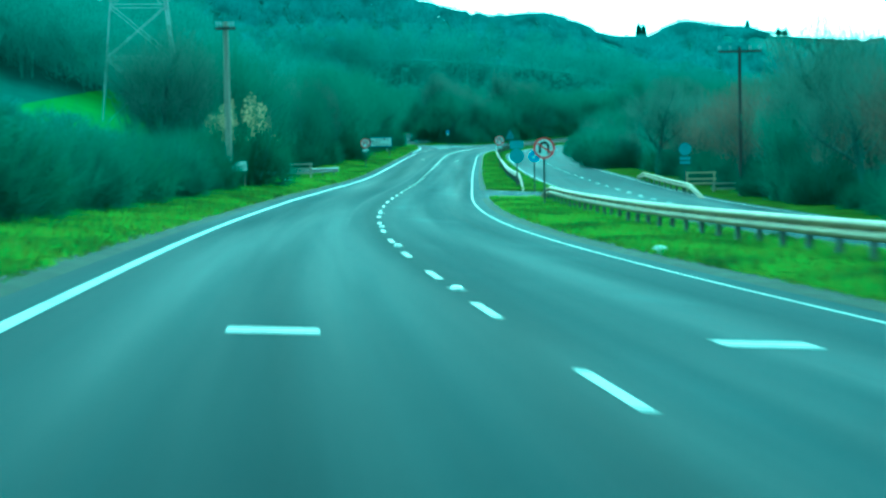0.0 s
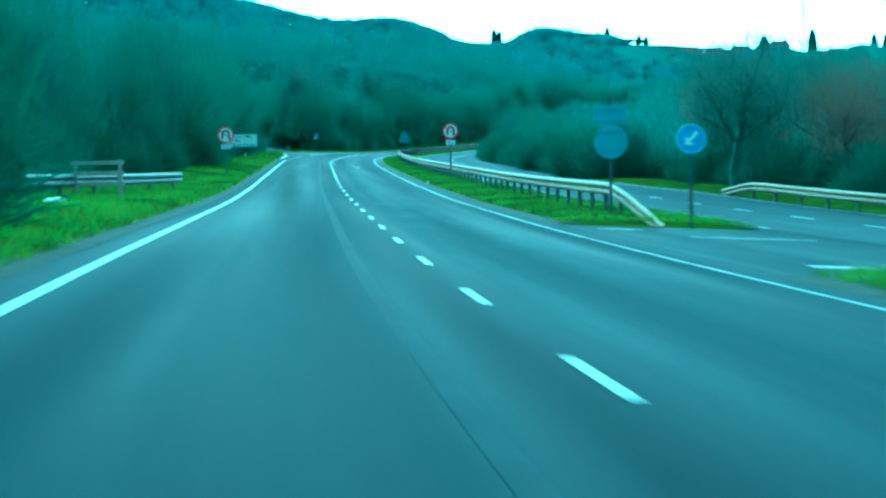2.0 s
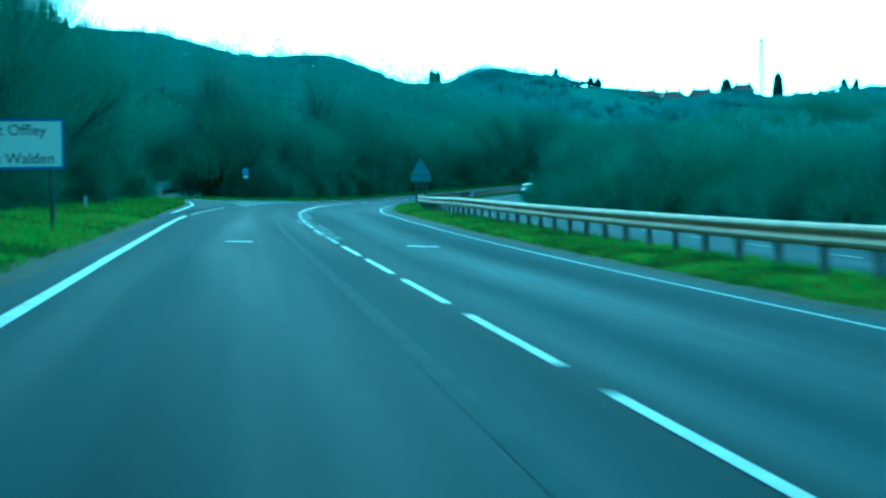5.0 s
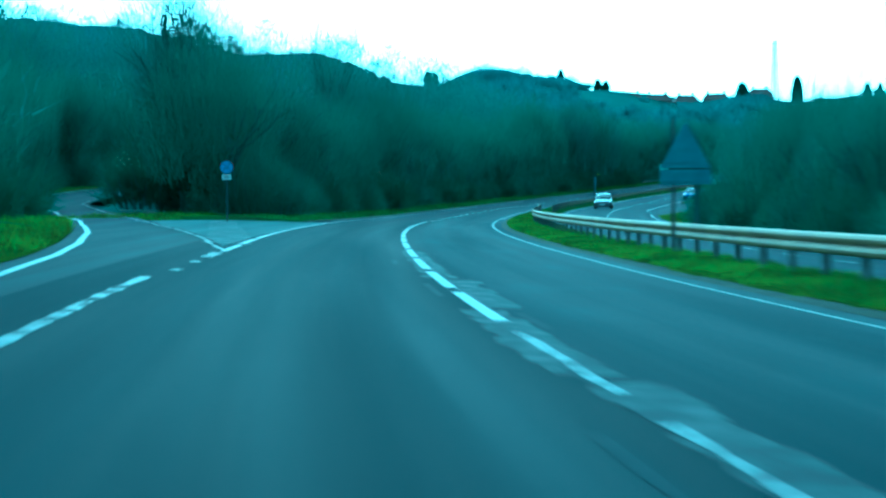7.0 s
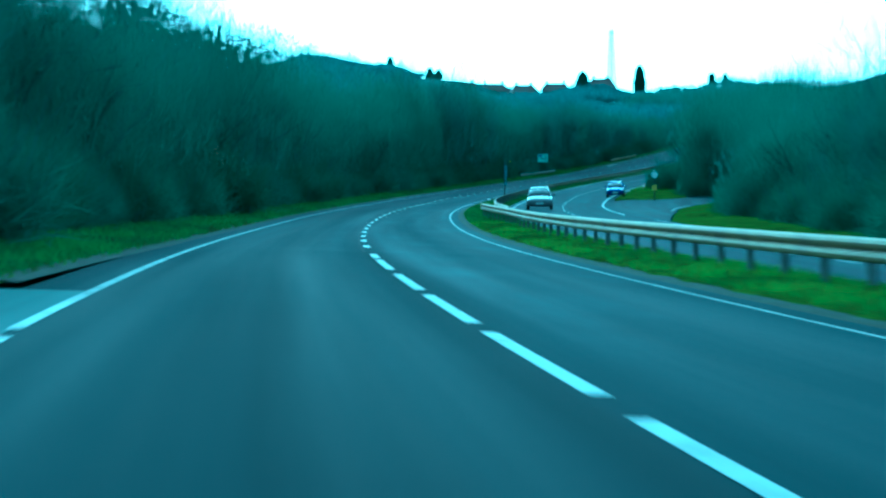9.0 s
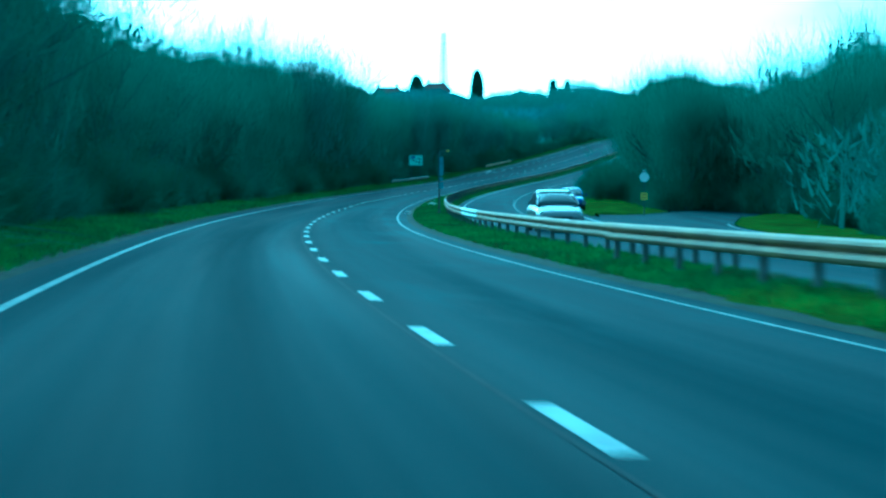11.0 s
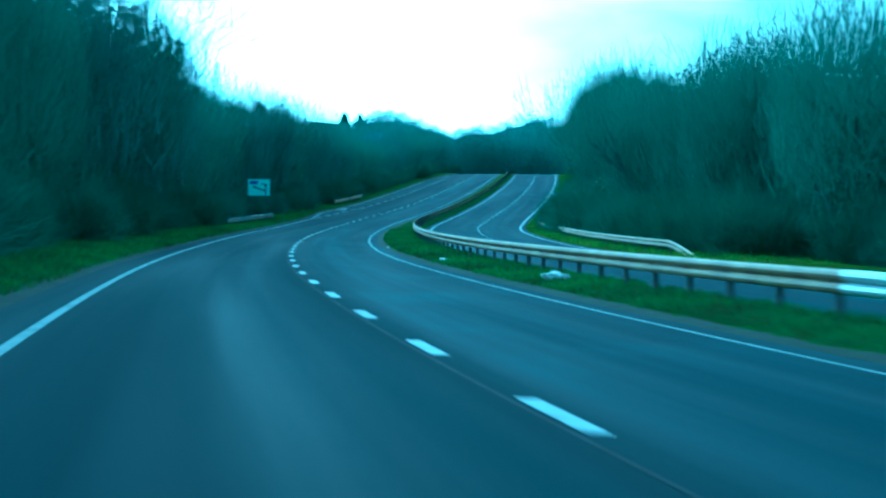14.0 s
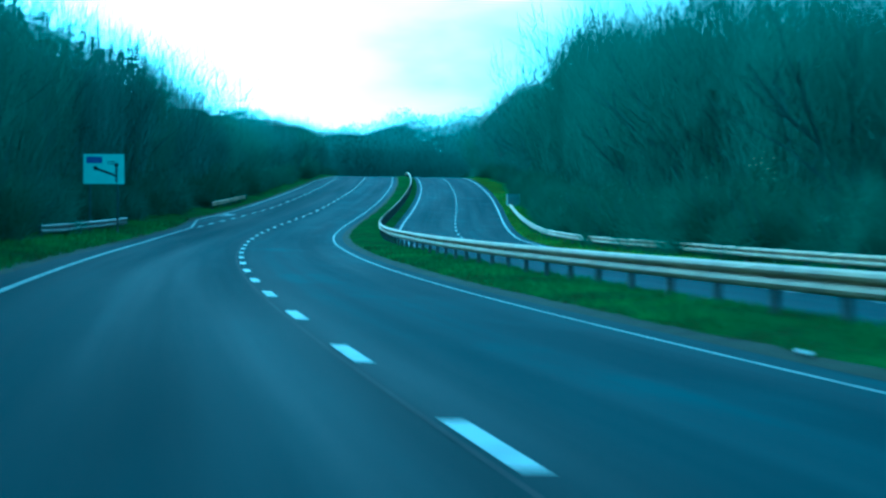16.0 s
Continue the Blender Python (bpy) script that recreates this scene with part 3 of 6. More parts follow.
def paint(name, s0, s1, o, width, parent, mat=M_LINE, lift=0.006, ds=1.0, label=""):
    """A painted line on the road."""
    f = o if callable(o) else (lambda v: o)
    n = max(1, int(math.ceil((s1 - s0) / ds)))
    ob = strip(name, s0, s1, lambda v: f(v) - width / 2, lambda v: f(v) + width / 2, lift, mat, (s1 - s0) / n, 1, parent=parent)
    if label:
        ob["label"] = label
    return ob


def ragged(name, s0, s1, o, width, parent, mat, lift, seed, ds=0.22, rough=0.6, label=""):
    """A worn strip of paint or patching whose edges are eaten away."""
    def edge(k_):
        return lambda v: (o(v) if callable(o) else o) + width * (k_ * 0.5 + rough * 0.5 * (noise.noise((v * 0.9, seed, k_ * 3)) + 0.6 * noise.noise((v * 3.1, seed + 5, k_))))
    n = max(2, int((s1 - s0) / ds))
    ob = strip(name, s0, s1, edge(-1), edge(1), lift, mat, (s1 - s0) / n, 1, parent=parent)
    if label:
        ob["label"] = label
    return ob


# edge lines
paint("edge_line", -70, 192, lambda s: -left_line(s), 0.135, road)
paint("edge_line", 270, 548, lambda s: -left_line(s), 0.115, road, M_EDGE)
paint("edge_line", 705, 800, lambda s: -left_line(s), 0.125, road, M_EDGE)
paint("edge_line", -70, 800, right_line, 0.075, road, M_EDGE)
paint("edge_line", -70, 66, near_edge, 0.12, road_opposite, M_EDGE)
paint("edge_line", 84, 800, near_edge, 0.12, road_opposite, M_EDGE)
paint("edge_line", -70, 344, lambda s: near_edge(s) + 6.9, 0.13, road_opposite, M_EDGE)
paint("edge_line", 358, 800, lambda s: near_edge(s) + 6.9 - 0.4 * float(smooth(440, 390, s)), 0.13, road_opposite, M_LINE)
# lane line: short marks, longer ones through the junction, worn in places
for k in range(-12, 135):
    c = 2.55 + 5.82 * k
    c += float(np.interp(c, (277, 281.9, 293, 365, 372, 384, 395, 410, 470, 560), (0.0, 0.6, 0.9, 1.05, 0.85, 0.5, 0.1, -0.1, 0.4, 0.45)))
    if k < 23:
        paint("lane_mark", c - 0.9, c + 0.9, 0.0, 0.088, road, ds=2.0)
    elif k < 29:
        paint("lane_mark", c - 2.15, c + 2.15, 0.0, 0.088, road, ds=2.2)
    elif k < 36:
        ragged("lane_mark", c - 2.2, c + 2.2, 0.0, 0.10, road, M_WORN, 0.007, k, label="worn lane mark")
    elif k < 49:
        paint("lane_mark", c - 2.35, c + 2.35, 0.0, 0.135, road, ds=2.35)
    elif k == 49:
        paint("lane_mark", 285.8, 288.3, 0.0, 0.14, road, ds=2.5)
    else:
        paint("lane_mark", c - 0.95, c + 0.95, 0.0, 0.145, road, ds=1.9)
for i in range(-10, 130):
    c = 2.0 + 6.0 * i
    if c < 786:
        paint("lane_mark", c, c + 2.0, lambda s: near_edge(s) + 3.45, 0.12, road_opposite, ds=2.0)
# worn marks across the mouth of the junction, and dashes along the pale chippings
for i, (c, long_) in enumerate(((194.0, 2.2), (196.9, 2.6), (200.0, 2.7), (203.1, 2.2), (205.6, 2.6), (208.4, 2.3), (210.9, 2.0), (213.1, 2.6), (217.7, 0.6), (220.7, 0.6), (222.9, 2.5))):
    ragged("give_way_mark", c, c + long_, -3.53 if c < 215 else -3.38, 0.13 if c < 222 else 0.2, road, M_WORN, 0.008, i, label="worn junction mark")
for i in range(9):
    c = 226.2 + 4.95 * i
    paint("edge_mark", c, c + 4.2, -3.36 - 0.03 * i, 0.115, road, mat=M_LINE, lift=0.008)
for i in range(24):
    paint("edge_mark", 549 + 6 * i, 552 + 6 * i, -3.6, 0.15, road, mat=M_EDGE, lift=0.008)
# bars across the lanes
for c, o0, o1 in ((-0.05, -2.05, -1.42), (-0.3, 1.28, 1.95), (168.6, -2.1, -1.6), (169.0, 1.3, 1.9)):
    ob = strip("check_bar", c - 0.2, c + 0.2, o0, o1, 0.006, M_LINE, 0.4, 1, parent=road)
# joints in the surfacing
paint("joint", 15, 190, -0.80, 0.14, road, M_SEAM2, 0.004, label="pale joint between two strips of asphalt")
paint("joint", 290, 620, -0.13, 0.04, road, M_SEAM, 0.004, label="dark sealed joint beside the lane marks")
for i in range(9):
    ragged("patching", 172 + 6.6 * i, 178.2 + 6.6 * i, 0.12 * math.sin(i * 2.3) + 0.1, 0.42, road, M_PATCH, 0.003, 20 + i, label="pale worn patching along the lane marks")
for i in range(12):
    c = 176 + 4.7 * i
    ragged("patching", c, c + 1.2 + 0.8 * (i % 3), -0.42 + 0.9 * ((i * 7) % 5) / 5, 0.08, road, M_SEAM2, 0.003, 40 + i)

# reflecting studs in their pale pads
for c in (5.6, 17.6, 29.0, 41.0, 59.6, 71.0, 83.0, 101.0, 119.0, 139.9, 150.9, 232.0, 260.8, 268.0, 299.0, 335.0, 371.0, 407.0, 443.0, 479.0):
    if abs((c - 2.55 + 2.91) % 5.82 - 2.91) < 1.5 or c > 135:
        continue
    paint("stud_pad", c - 0.22, c + 0.22, 0.03, 0.15, road, M_WORN, 0.005, 0.7)
    p = world_at(c, 0.03)
    st = part("road_stud", box((0.1, 0.13, 0.03), (0, 0, 0), 0.008), M_WHITE, road)
    st.matrix_basis = pose(*map(float, p[:2]), float(p[2]) + 0.014, 0, 0, -math.degrees(float(along(c)[0])))

# ---- the side road that forks off, with its paved triangle ----
slip_l = knots((178, -3.7), (209, -4.8), (222, -5.6), (228, -6.2), (236, -7.3), (246, -9.1), (257, -11.3), (275, -16.2), (285, -19.6), (295, -22.4), (303, -23.9), (312, -24.6), (322, -24.4), (335, -22.8), (360, -19.0))
slip_r = knots((178, -3.2), (226.5, -3.3), (229, -3.7), (235, -4.5), (244, -6.2), (251, -7.8), (262, -10.4), (271, -12.8), (282, -16.0), (291, -18.7), (298, -19.4), (305, -19.2), (315, -17.8), (330, -15.6), (360, -13.0))
climb = knots(*zip(SIDE_S, SIDE_H))
side_road = strip("side_road", 178, 360, lambda s: slip_l(s) - 0.35, lambda s: slip_r(s) + 0.3, lambda s: climb(s) - 0.015, M_SLIP, 1.0, 4)
tagged(side_road, "narrow grey side road forking off into the trees", "road", kind="structure")
paint("edge_line", 196, 355, lambda s: slip_l(s) + 0.05, 0.13, side_road, lift=lambda s: climb(s) - 0.008)
for i in range(22):
    paint("edge_mark", 226.8 + 3.6 * i, 229.6 + 3.6 * i, lambda s: slip_r(s) - 0.05, 0.10, side_road, mat=M_EDGE if i < 12 else M_WORN, lift=lambda s: climb(s) + 0.008)
paint("edge_line", 306, 355, lambda s: slip_r(s) - 0.05, 0.12, side_road, M_EDGE, lift=lambda s: climb(s) - 0.008)
triangle = strip("pavement_triangle", 229, 271.5, lambda s: slip_r(s) + 0.12 if s < 268.5 else float(np.interp(s, (268.5, 271.5), (-11.6, -4.5))), -3.62, 0.003, M_HATCH, 0.85, 4)
tagged(triangle, "pale worn hatched paving between side road and carriageway", "pavement", kind="structure")
for i in range(24):
    c = 231.5 + 1.55 * i
    ragged("hatch_bar", c, c + 0.5, lambda s: (slip_r(s) - 3.4) / 2, 1.0, triangle, M_BAR, 0.006, i, 0.17, 0.0)
# ---- the lay-by beside the near lane, before the brow ----
bay_l = knots((546, -4.3), (562, -5.4), (600, -5.8), (670, -5.8), (706, -4.3))
layby = strip("layby", 546, 706, bay_l, -4.2, 0.002, M_SLIP, 1.0, 3)
tagged(layby, "worn grey lay-by beside the carriageway before the brow", "road", kind="structure")
paint("edge_line", 548, 704, lambda s: bay_l(s) + 0.3 + 0.3 * float(smooth(570, 548, s)), 0.12, layby, M_EDGE, 0.008)
paint("edge_line", 572, 577, -4.7, 0.7, layby, M_WORN, 0.008, label="worn white road mark")

# ---- the slip road that leaves the opposite carriageway ----
spur_l = knots((340, 13.6), (376, 14.0), (412, 14.1), (418, 14.6), (421, 17.2), (425, 18.8), (435, 21.6), (445, 25.5), (470, 37.0))
spur_r = knots((340, 14.1), (352, 15.6), (372, 17.8), (380, 18.4), (393, 19.6), (404, 21.0), (423, 24.4), (445, 31.0), (470, 43.0))
spur = strip("spur_road", 340, 470, spur_l, spur_r, -0.012, M_SLIP, 1.0, 4)
tagged(spur, "short grey spur road curving off behind bushes", "road", kind="structure")
paint("edge_line", 378, 404, lambda s: spur_r(s) - 0.3, 0.13, spur, M_EDGE, lift=-0.004)

# ---- verges and median ----
v_in = lambda s: -left_line(s) - 0.7
verge_left = strip("verge_left", -70, 186, v_in, lambda s: -11.0, 0.0, M_GRASS, 0.6, 14, bumpy=0.10, crown=0.10, seed=1)
verge_corner = strip("verge_corner", 186, 360, lambda s: slip_l(s) - 0.3, lambda s: slip_l(s) - 8.0, climb, M_GRASS, 0.8, 10, bumpy=0.10, crown=0.10, seed=2)
isl_in = knots((267, -11.9), (269.5, -11.0), (271.5, -4.75), (290, -4.4), (545, -4.35), (562, -5.35), (600, -5.75), (670, -5.75), (705, -4.4), (800, -4.35))
verge_bank = strip("verge_bank", 267, 800, isl_in, lambda s: min(-12.5, isl_in(s) - 0.3) if s > 285 else min(slip_r(s) + 0.35, isl_in(s) - 0.3), 0.0, M_SHADEGRASS, 0.8, 12, bumpy=0.10, crown=0.12, seed=3)
m_in = lambda s: right_line(s) + 0.55
m_out = lambda s: near_edge(s) - 0.4
median_a = strip("median_south", -70, 65, m_in, m_out, 0.0, M_GRASS, 0.5, 10, bumpy=0.09, crown=0.10, seed=4, ends=True)
median_b = strip("median_north", 83, 334, m_in, m_out, 0.0, M_GRASS, 0.6, 9, bumpy=0.16, crown=0.12, seed=5, ends=True)
median_c = strip("median_brow", 330, 800, m_in, m_out, 0.0, M_SHADEGRASS, 0.6, 9, bumpy=0.10, crown=0.11, seed=11, ends=True)
crossing = strip("median_gap", 65, 83, m_in, m_out, -0.004, M_SLIP, 1.0, 3)
tagged(crossing, "paved gap through the median with faded marks", "road", kind="structure")
paint("give_way_mark", 67.3, 67.8, 5.2, 0.8, crossing, M_LINE, 0.004)
paint("give_way_mark", 80.9, 81.4, 4.8, 0.9, crossing, M_WORN, 0.004)
paint("give_way_mark", 77.3, 77.9, 6.6, 2.2, crossing, M_WORN, 0.004)
f_in = lambda s: near_edge(s) + 7.4
verge_far_a = strip("verge_far_south", -70, 353, lambda s: f_in(s) if s < 340 else spur_r(s) + 0.1, lambda s: near_edge(s) + 14.5, 0.0, M_GRASS, 0.9, 9, bumpy=0.12, crown=0.12, seed=6)
verge_far_b = strip("verge_far_north", 413, 800, f_in, lambda s: max(f_in(s) + 0.4, min(spur_l(s) - 0.2, 21.0)) if s < 470 else 21.0, 0.0, M_GRASS, 0.9, 9, bumpy=0.12, crown=0.12, seed=7)
verge_far_c = strip("verge_spur", 352, 440, lambda s: spur_r(s) + 0.1, lambda s: spur_r(s) + 6.0, 0.0, M_GRASS, 0.9, 7, bumpy=0.12, crown=0.1, seed=8)
for ob in (verge_left, verge_corner, verge_bank, verge_far_a, verge_far_b, verge_far_c):
    tagged(ob, "rough grass verge below the wood, coloured as in shade" if ob is verge_bank else "uneven bright green grass verge beside the road", "verge", kind="structure")
for ob in (median_a, median_b, median_c):
    tagged(ob, "bumpy bright green grass median between the carriageways", "verge", kind="structure")
for nm, s0, s1, a, b in (("edge_grit", -70, 186, lambda s: v_in(s) - 0.35, lambda s: v_in(s) + 0.22), ("edge_grit", 273, 800, lambda s: isl_in(s) - 0.4, lambda s: isl_in(s) + 0.15),
                         ("edge_grit", -70, 65, lambda s: m_in(s) - 0.12, lambda s: m_in(s) + 0.55), ("edge_grit", 83, 800, lambda s: m_in(s) - 0.12, lambda s: m_in(s) + 0.55)):
    ob = strip("trim_grit", s0, s1, a, b, 0.003, M_SOIL, 1.0, 4, bumpy=0.02, crown=0.022, seed=9)
    tagged(ob, "gritty soil washed along the road's edge", "soil", kind="structure")

# grass blades that break the verges' outlines
def blades(name, s0, s1, o0, o1, n, tall, seed, mat=M_BLADE):
    rng = np.random.RandomState(seed)
    s = s0 + (s1 - s0) * rng.rand(n)
    u = rng.rand(n) ** 1.0
    a = np.array([o0(v) for v in s]) if callable(o0) else np.full(n, o0)
    b = np.array([o1(v) for v in s]) if callable(o1) else np.full(n, o1)
    tuft = 0.5 + 0.9 * np.array([noise.noise((x * 0.55, y * 1.3, seed)) + 0.5 for x, y in zip(s, a + (b - a) * u)])
    p = world_at(s, a + (b - a) * u, 0.03 + 0.08 * np.sin(np.pi * u) ** 0.7)
    h = tall * np.clip(tuft, 0.25, 1.6) * (0.6 + 0.6 * rng.rand(n))
    an = rng.rand(n) * 2 * np.pi
    w = 0.012 + 0.014 * rng.rand(n)
    d = np.stack([np.cos(an) * w, np.sin(an) * w, np.zeros(n)], -1)
    tip = np.stack([rng.randn(n) * 0.4 * h, rng.randn(n) * 0.4 * h, h], -1)
    ob = new(name, tri_mesh(name, np.stack([p - d, p + d, p + tip], 1), mat))
    return tagged(ob, "tufts of grass along the road, coloured as in shade" if mat is M_SHADEBLADE else "tufts of bright green grass along the road", "grass", kind="stuff")


blades("grass", -12, 65, lambda s: m_in(s) + 0.2, m_out, 34000, 0.12, 21)
blades("grass", 83, 330, lambda s: m_in(s) + 0.2, m_out, 66000, 0.12, 22)
blades("grass", 330, 520, lambda s: m_in(s) + 0.2, m_out, 44000, 0.11, 28, M_SHADEBLADE)
blades("grass", 0, 186, v_in, lambda s: v_in(s) - 4.5, 56000, 0.14, 23)
blades("grass", 186, 290, lambda s: slip_l(s) - 0.3, lambda s: slip_l(s) - 5, 14000, 0.2, 24)
blades("grass", 272, 560, isl_in, lambda s: isl_in(s) - 4.0, 56000, 0.16, 25, M_SHADEBLADE)
blades("grass", 456, 640, f_in, lambda s: 19.5, 26000, 0.22, 26)
blades("grass", 262, 292, lambda s: -9.5, lambda s: -13.5, 7000, 0.2, 27)

# ---- safety fences ----
W_PROFILE = [(0.0, 0.0), (0.055, 0.03), (0.075, 0.075), (0.055, 0.115), (0.0, 0.145), (0.0, 0.165), (0.055, 0.195), (0.075, 0.237), (0.055, 0.28), (0.0, 0.31)]


def fence(label, s0, s1, off, top, side=-1, ramp0=False, ramp1=False, group="", pitch=3.2, double=False, steel=M_STEEL, lift=None, renewed=()):
    """A corrugated steel beam on posts along the road. side: the side its face is on; a ramp takes an end down to the ground."""
    f = off if callable(off) else (lambda v: off)
    th = thing("safety_fence", Matrix.Identity(4), label, "crash barrier", group)
    s = np.arange(s0, s1 + 0.01, 1.6)

    def level(v):
        d = 0.0
        if ramp0:
            d = max(d, 1 - (v - s0) / 6.5)
        if ramp1:
            d = max(d, 1 - (s1 - v) / 6.5)
        return top - (top - 0.06) * max(0.0, d) ** 1.3 + (lift(v) if lift else 0.0)
    runs = [(sd, s, 0.0, steel, "") for sd in ((side, -side) if double else (side,))]
    runs += [(side, np.arange(a, b + 0.01, 0.8), 0.005, M_NEWSTEEL, "bright renewed length of beam") for a, b in renewed]
    for sd, run, proud, metal, note in runs:
        prof = [(sd * (y + 0.05 + proud), z - 0.31) for y, z in W_PROFILE] + [(sd * (y + 0.042 + proud), z - 0.31) for y, z in W_PROFILE[::-1]]
        n = len(prof)
        V = np.array([world_at(v, f(v) + y, level(v) + z) for v in run for y, z in prof])
        F = []
        for i in range(len(run) - 1):
            for j in range(n):
                F.append((i * n + j, i * n + (j + 1) % n, (i + 1) * n + (j + 1) % n, (i + 1) * n + j))
        part("beam", mesh_from("beam", V, F, metal), metal, th, note)
    post_me = None
    for i, v in enumerate(np.arange(s0 + (3.2 if ramp0 else 0.6), s1 - (2.0 if ramp1 else 0.0), pitch)):
        if post_me is None:
            b = join(box((0.09, 0.12, top + 0.25), (0, 0, -(top + 0.25) / 2 - 0.03)), box((0.10, 0.012, 0.24), (side * 0.03, 0.0, -0.14)))
            post_me = bpy.data.meshes.new("post")
            b.to_mesh(post_me)
            b.free()
            post_me.materials.append(M_POST)
        po = new("post", post_me)
        po.parent = th
        p = world_at(v, f(v), level(v))
        po.matrix_basis = pose(*map(float, p), 0, 0, -math.degrees(float(along(v)[0])))
    return th


fence("galvanised steel barrier on posts in the grass median", -64, 66, knots((-64, 7.0), (40, 6.6), (66, 6.3)), 0.72, ramp1=True, group="median barriers", pitch=1.7)
fence("long galvanised steel barrier on posts in the grass median", 83, 342, knots((83, 6.1), (110, 5.8), (325, 5.6), (342, 5.0)), 0.78, ramp0=True, group="median barriers", pitch=2.0, lift=knots((83, 0.0), (90, 0.07), (130, 0.06), (185, 0.0)))
fence("galvanised steel barrier curving away along the grass median", 336, 798, knots((336, 6.2), (350, 6.0), (900, 5.9)), 0.71, group="median barriers", pitch=2.4, renewed=((373.0, 382.0), (413.0, 415.8)))
fence("steel barrier on posts behind the far verge", 80, 118, 15.2, 0.62, ramp0=True, ramp1=True, group="verge barriers")
fence("steel barrier on posts below the wooded bank", 462, 604, knots((462, 15.6), (520, 15.9), (604, 14.9)), 0.68, ramp0=True, group="verge barriers")
fence("dull steel barrier on posts standing in the verge grass", 84, 106, knots((84, -8.4), (106, -5.3)), 0.68, side=1, group="verge barriers", steel=M_DULL)
fence("short low steel barrier beside the verge below trees", 514, 538, knots((514, -6.6), (538, -6.0)), 0.6, side=1, group="verge barriers", steel=M_DULL)
fence("short low steel barrier beside the verge below trees", 582, 602, -6.8, 0.6, side=1, group="verge barriers")


# ---- traffic signs ----
def sign_at(s, o, label, category="traffic sign", turn=0.0, group=""):
    return thing("traffic_sign", stand(s, o, turn), label, category, group)


def u_turn_face(th, z, r):
    d = part("plate", disc(r, -0.045, 0.006, (0, z)), M_WHITE, th, "white face with a turned-back arrow")
    part("rim", disc(r, -0.051, 0.006, (0, z), inner=r * 0.82), M_RED, d, "red rim")
    ro, ri = r * 0.52, r * 0.28
    arch = bmesh.new()
    ring = []
    for k_ in range(15):
        a = math.pi * k_ / 14
        ring.append([arch.verts.new((q_ * math.cos(a), -0.0525, z + 0.1 * r + q_ * math.sin(a))) for q_ in (ro, ri)])
    for p_, n_ in zip(ring, ring[1:]):
        arch.faces.new((p_[0], n_[0], n_[1], p_[1]))
    mid, wide = (ro + ri) / 2, ro - ri
    leg_ = box((wide, 0.002, 0.68 * r), (mid, -0.0525, z - 0.24 * r))
    leg2_ = box((wide, 0.002, 0.40 * r), (-mid, -0.0525, z - 0.10 * r))
    head_ = flat([(-mid - 0.18 * r, z - 0.27 * r), (-mid, z - 0.6 * r), (-mid + 0.18 * r, z - 0.27 * r)], -0.0535, 0.002)
    part("arrow", join(arch, leg_, leg2_, head_), M_BLACK, d, "black turned-back arrow")
    q, u, w = r * 0.68, r * 0.46, r * 0.06
    part("slash", flat([(-q - w * 0.56, z + u - w), (-q + w * 0.56, z + u + w), (q + w * 0.56, z - u + w), (q - w * 0.56, z - u - w)], -0.056, 0.002), M_RED, d, "red slash")


def post_of(th, x, h, r=0.038):
    part("post", rod((x, 0, -0.3), (x, 0, h), r, n=12), M_POST, th)


def clips(th, z):
    part("bracket", box((0.3, 0.026, 0.05), (0, -0.024, z)), M_POST, th)


def no_u_turn(s, o, h, r, end_plate, label):
    th = sign_at(s, o, label, group="turn ban signs")
    post_of(th, 0, h + r * 0.9)
    clips(th, h + r * 0.4)
    clips(th, h - r * 0.4)
    u_turn_face(th, h, r)
    if end_plate:
        z = h - r - 0.17
        p = part("supplementary_plate", box((r * 1.25, 0.006, 0.24), (0, -0.042, z), 0.002), M_WHITE, th, "white plate lettered End")
        part("border", join(box((r * 1.2, 0.003, 0.012), (0, -0.046, z + 0.105)), box((r * 1.2, 0.003, 0.012), (0, -0.046, z - 0.105)),
                            box((0.012, 0.003, 0.22), (r * 0.595, -0.046, z)), box((0.012, 0.003, 0.22), (-r * 0.595, -0.046, z))), M_BLACK, p)
        part("lettering", words("End", 0.19, (0, -0.048, z - 0.065), M_BLACK, 'CENTER'), M_BLACK, p, "black lettering")
    return th


no_u_turn(55.4, 5.9, 2.2, 0.40, False, "round red and white sign with black arrow in the median")
no_u_turn(132.6, 5.5, 2.45, 0.38, True, "round red and white turn ban sign in the median")
no_u_turn(130.2, -5.12, 2.05, 0.38, True, "round red and white turn ban sign on the verge")

# backs of the signs for oncoming traffic, in the median
th = sign_at(88.1, 5.8, "grey back of a square and a round sign on one post", group="sign backs")
post_of(th, 0, 2.85)
part("square_plate", box((0.75, 0.006, 0.44), (0, -0.045, 2.45), 0.002), M_GREY, th, "dull blue-grey plate")
part("round_plate", disc(0.40, -0.045, 0.006, (0, 1.82)), M_GREY, th, "dull blue-grey disc")
for z in (2.58, 2.32, 2.05, 1.6):
    part("stiffener", box((0.6, 0.02, 0.035), (0, -0.056, z)), M_GREY, th)

# keep left disc
th = sign_at(82.9, 6.6, "round blue sign with a slanting white arrow")
post_of(th, 0, 2.1)
clips(th, 1.85)
d = part("plate", disc(0.31, -0.045, 0.006, (0, 1.86)), M_CYAN, th, "blue face")
part("border", disc(0.305, -0.049, 0.004, (0, 1.86), inner=0.285), M_WHITE, d, "white border")
c45 = math.sqrt(0.5)
ar = [(-0.2, 0), (-0.04, 0.15), (-0.04, 0.05), (0.2, 0.05), (0.2, -0.05), (-0.04, -0.05), (-0.04, -0.15)]
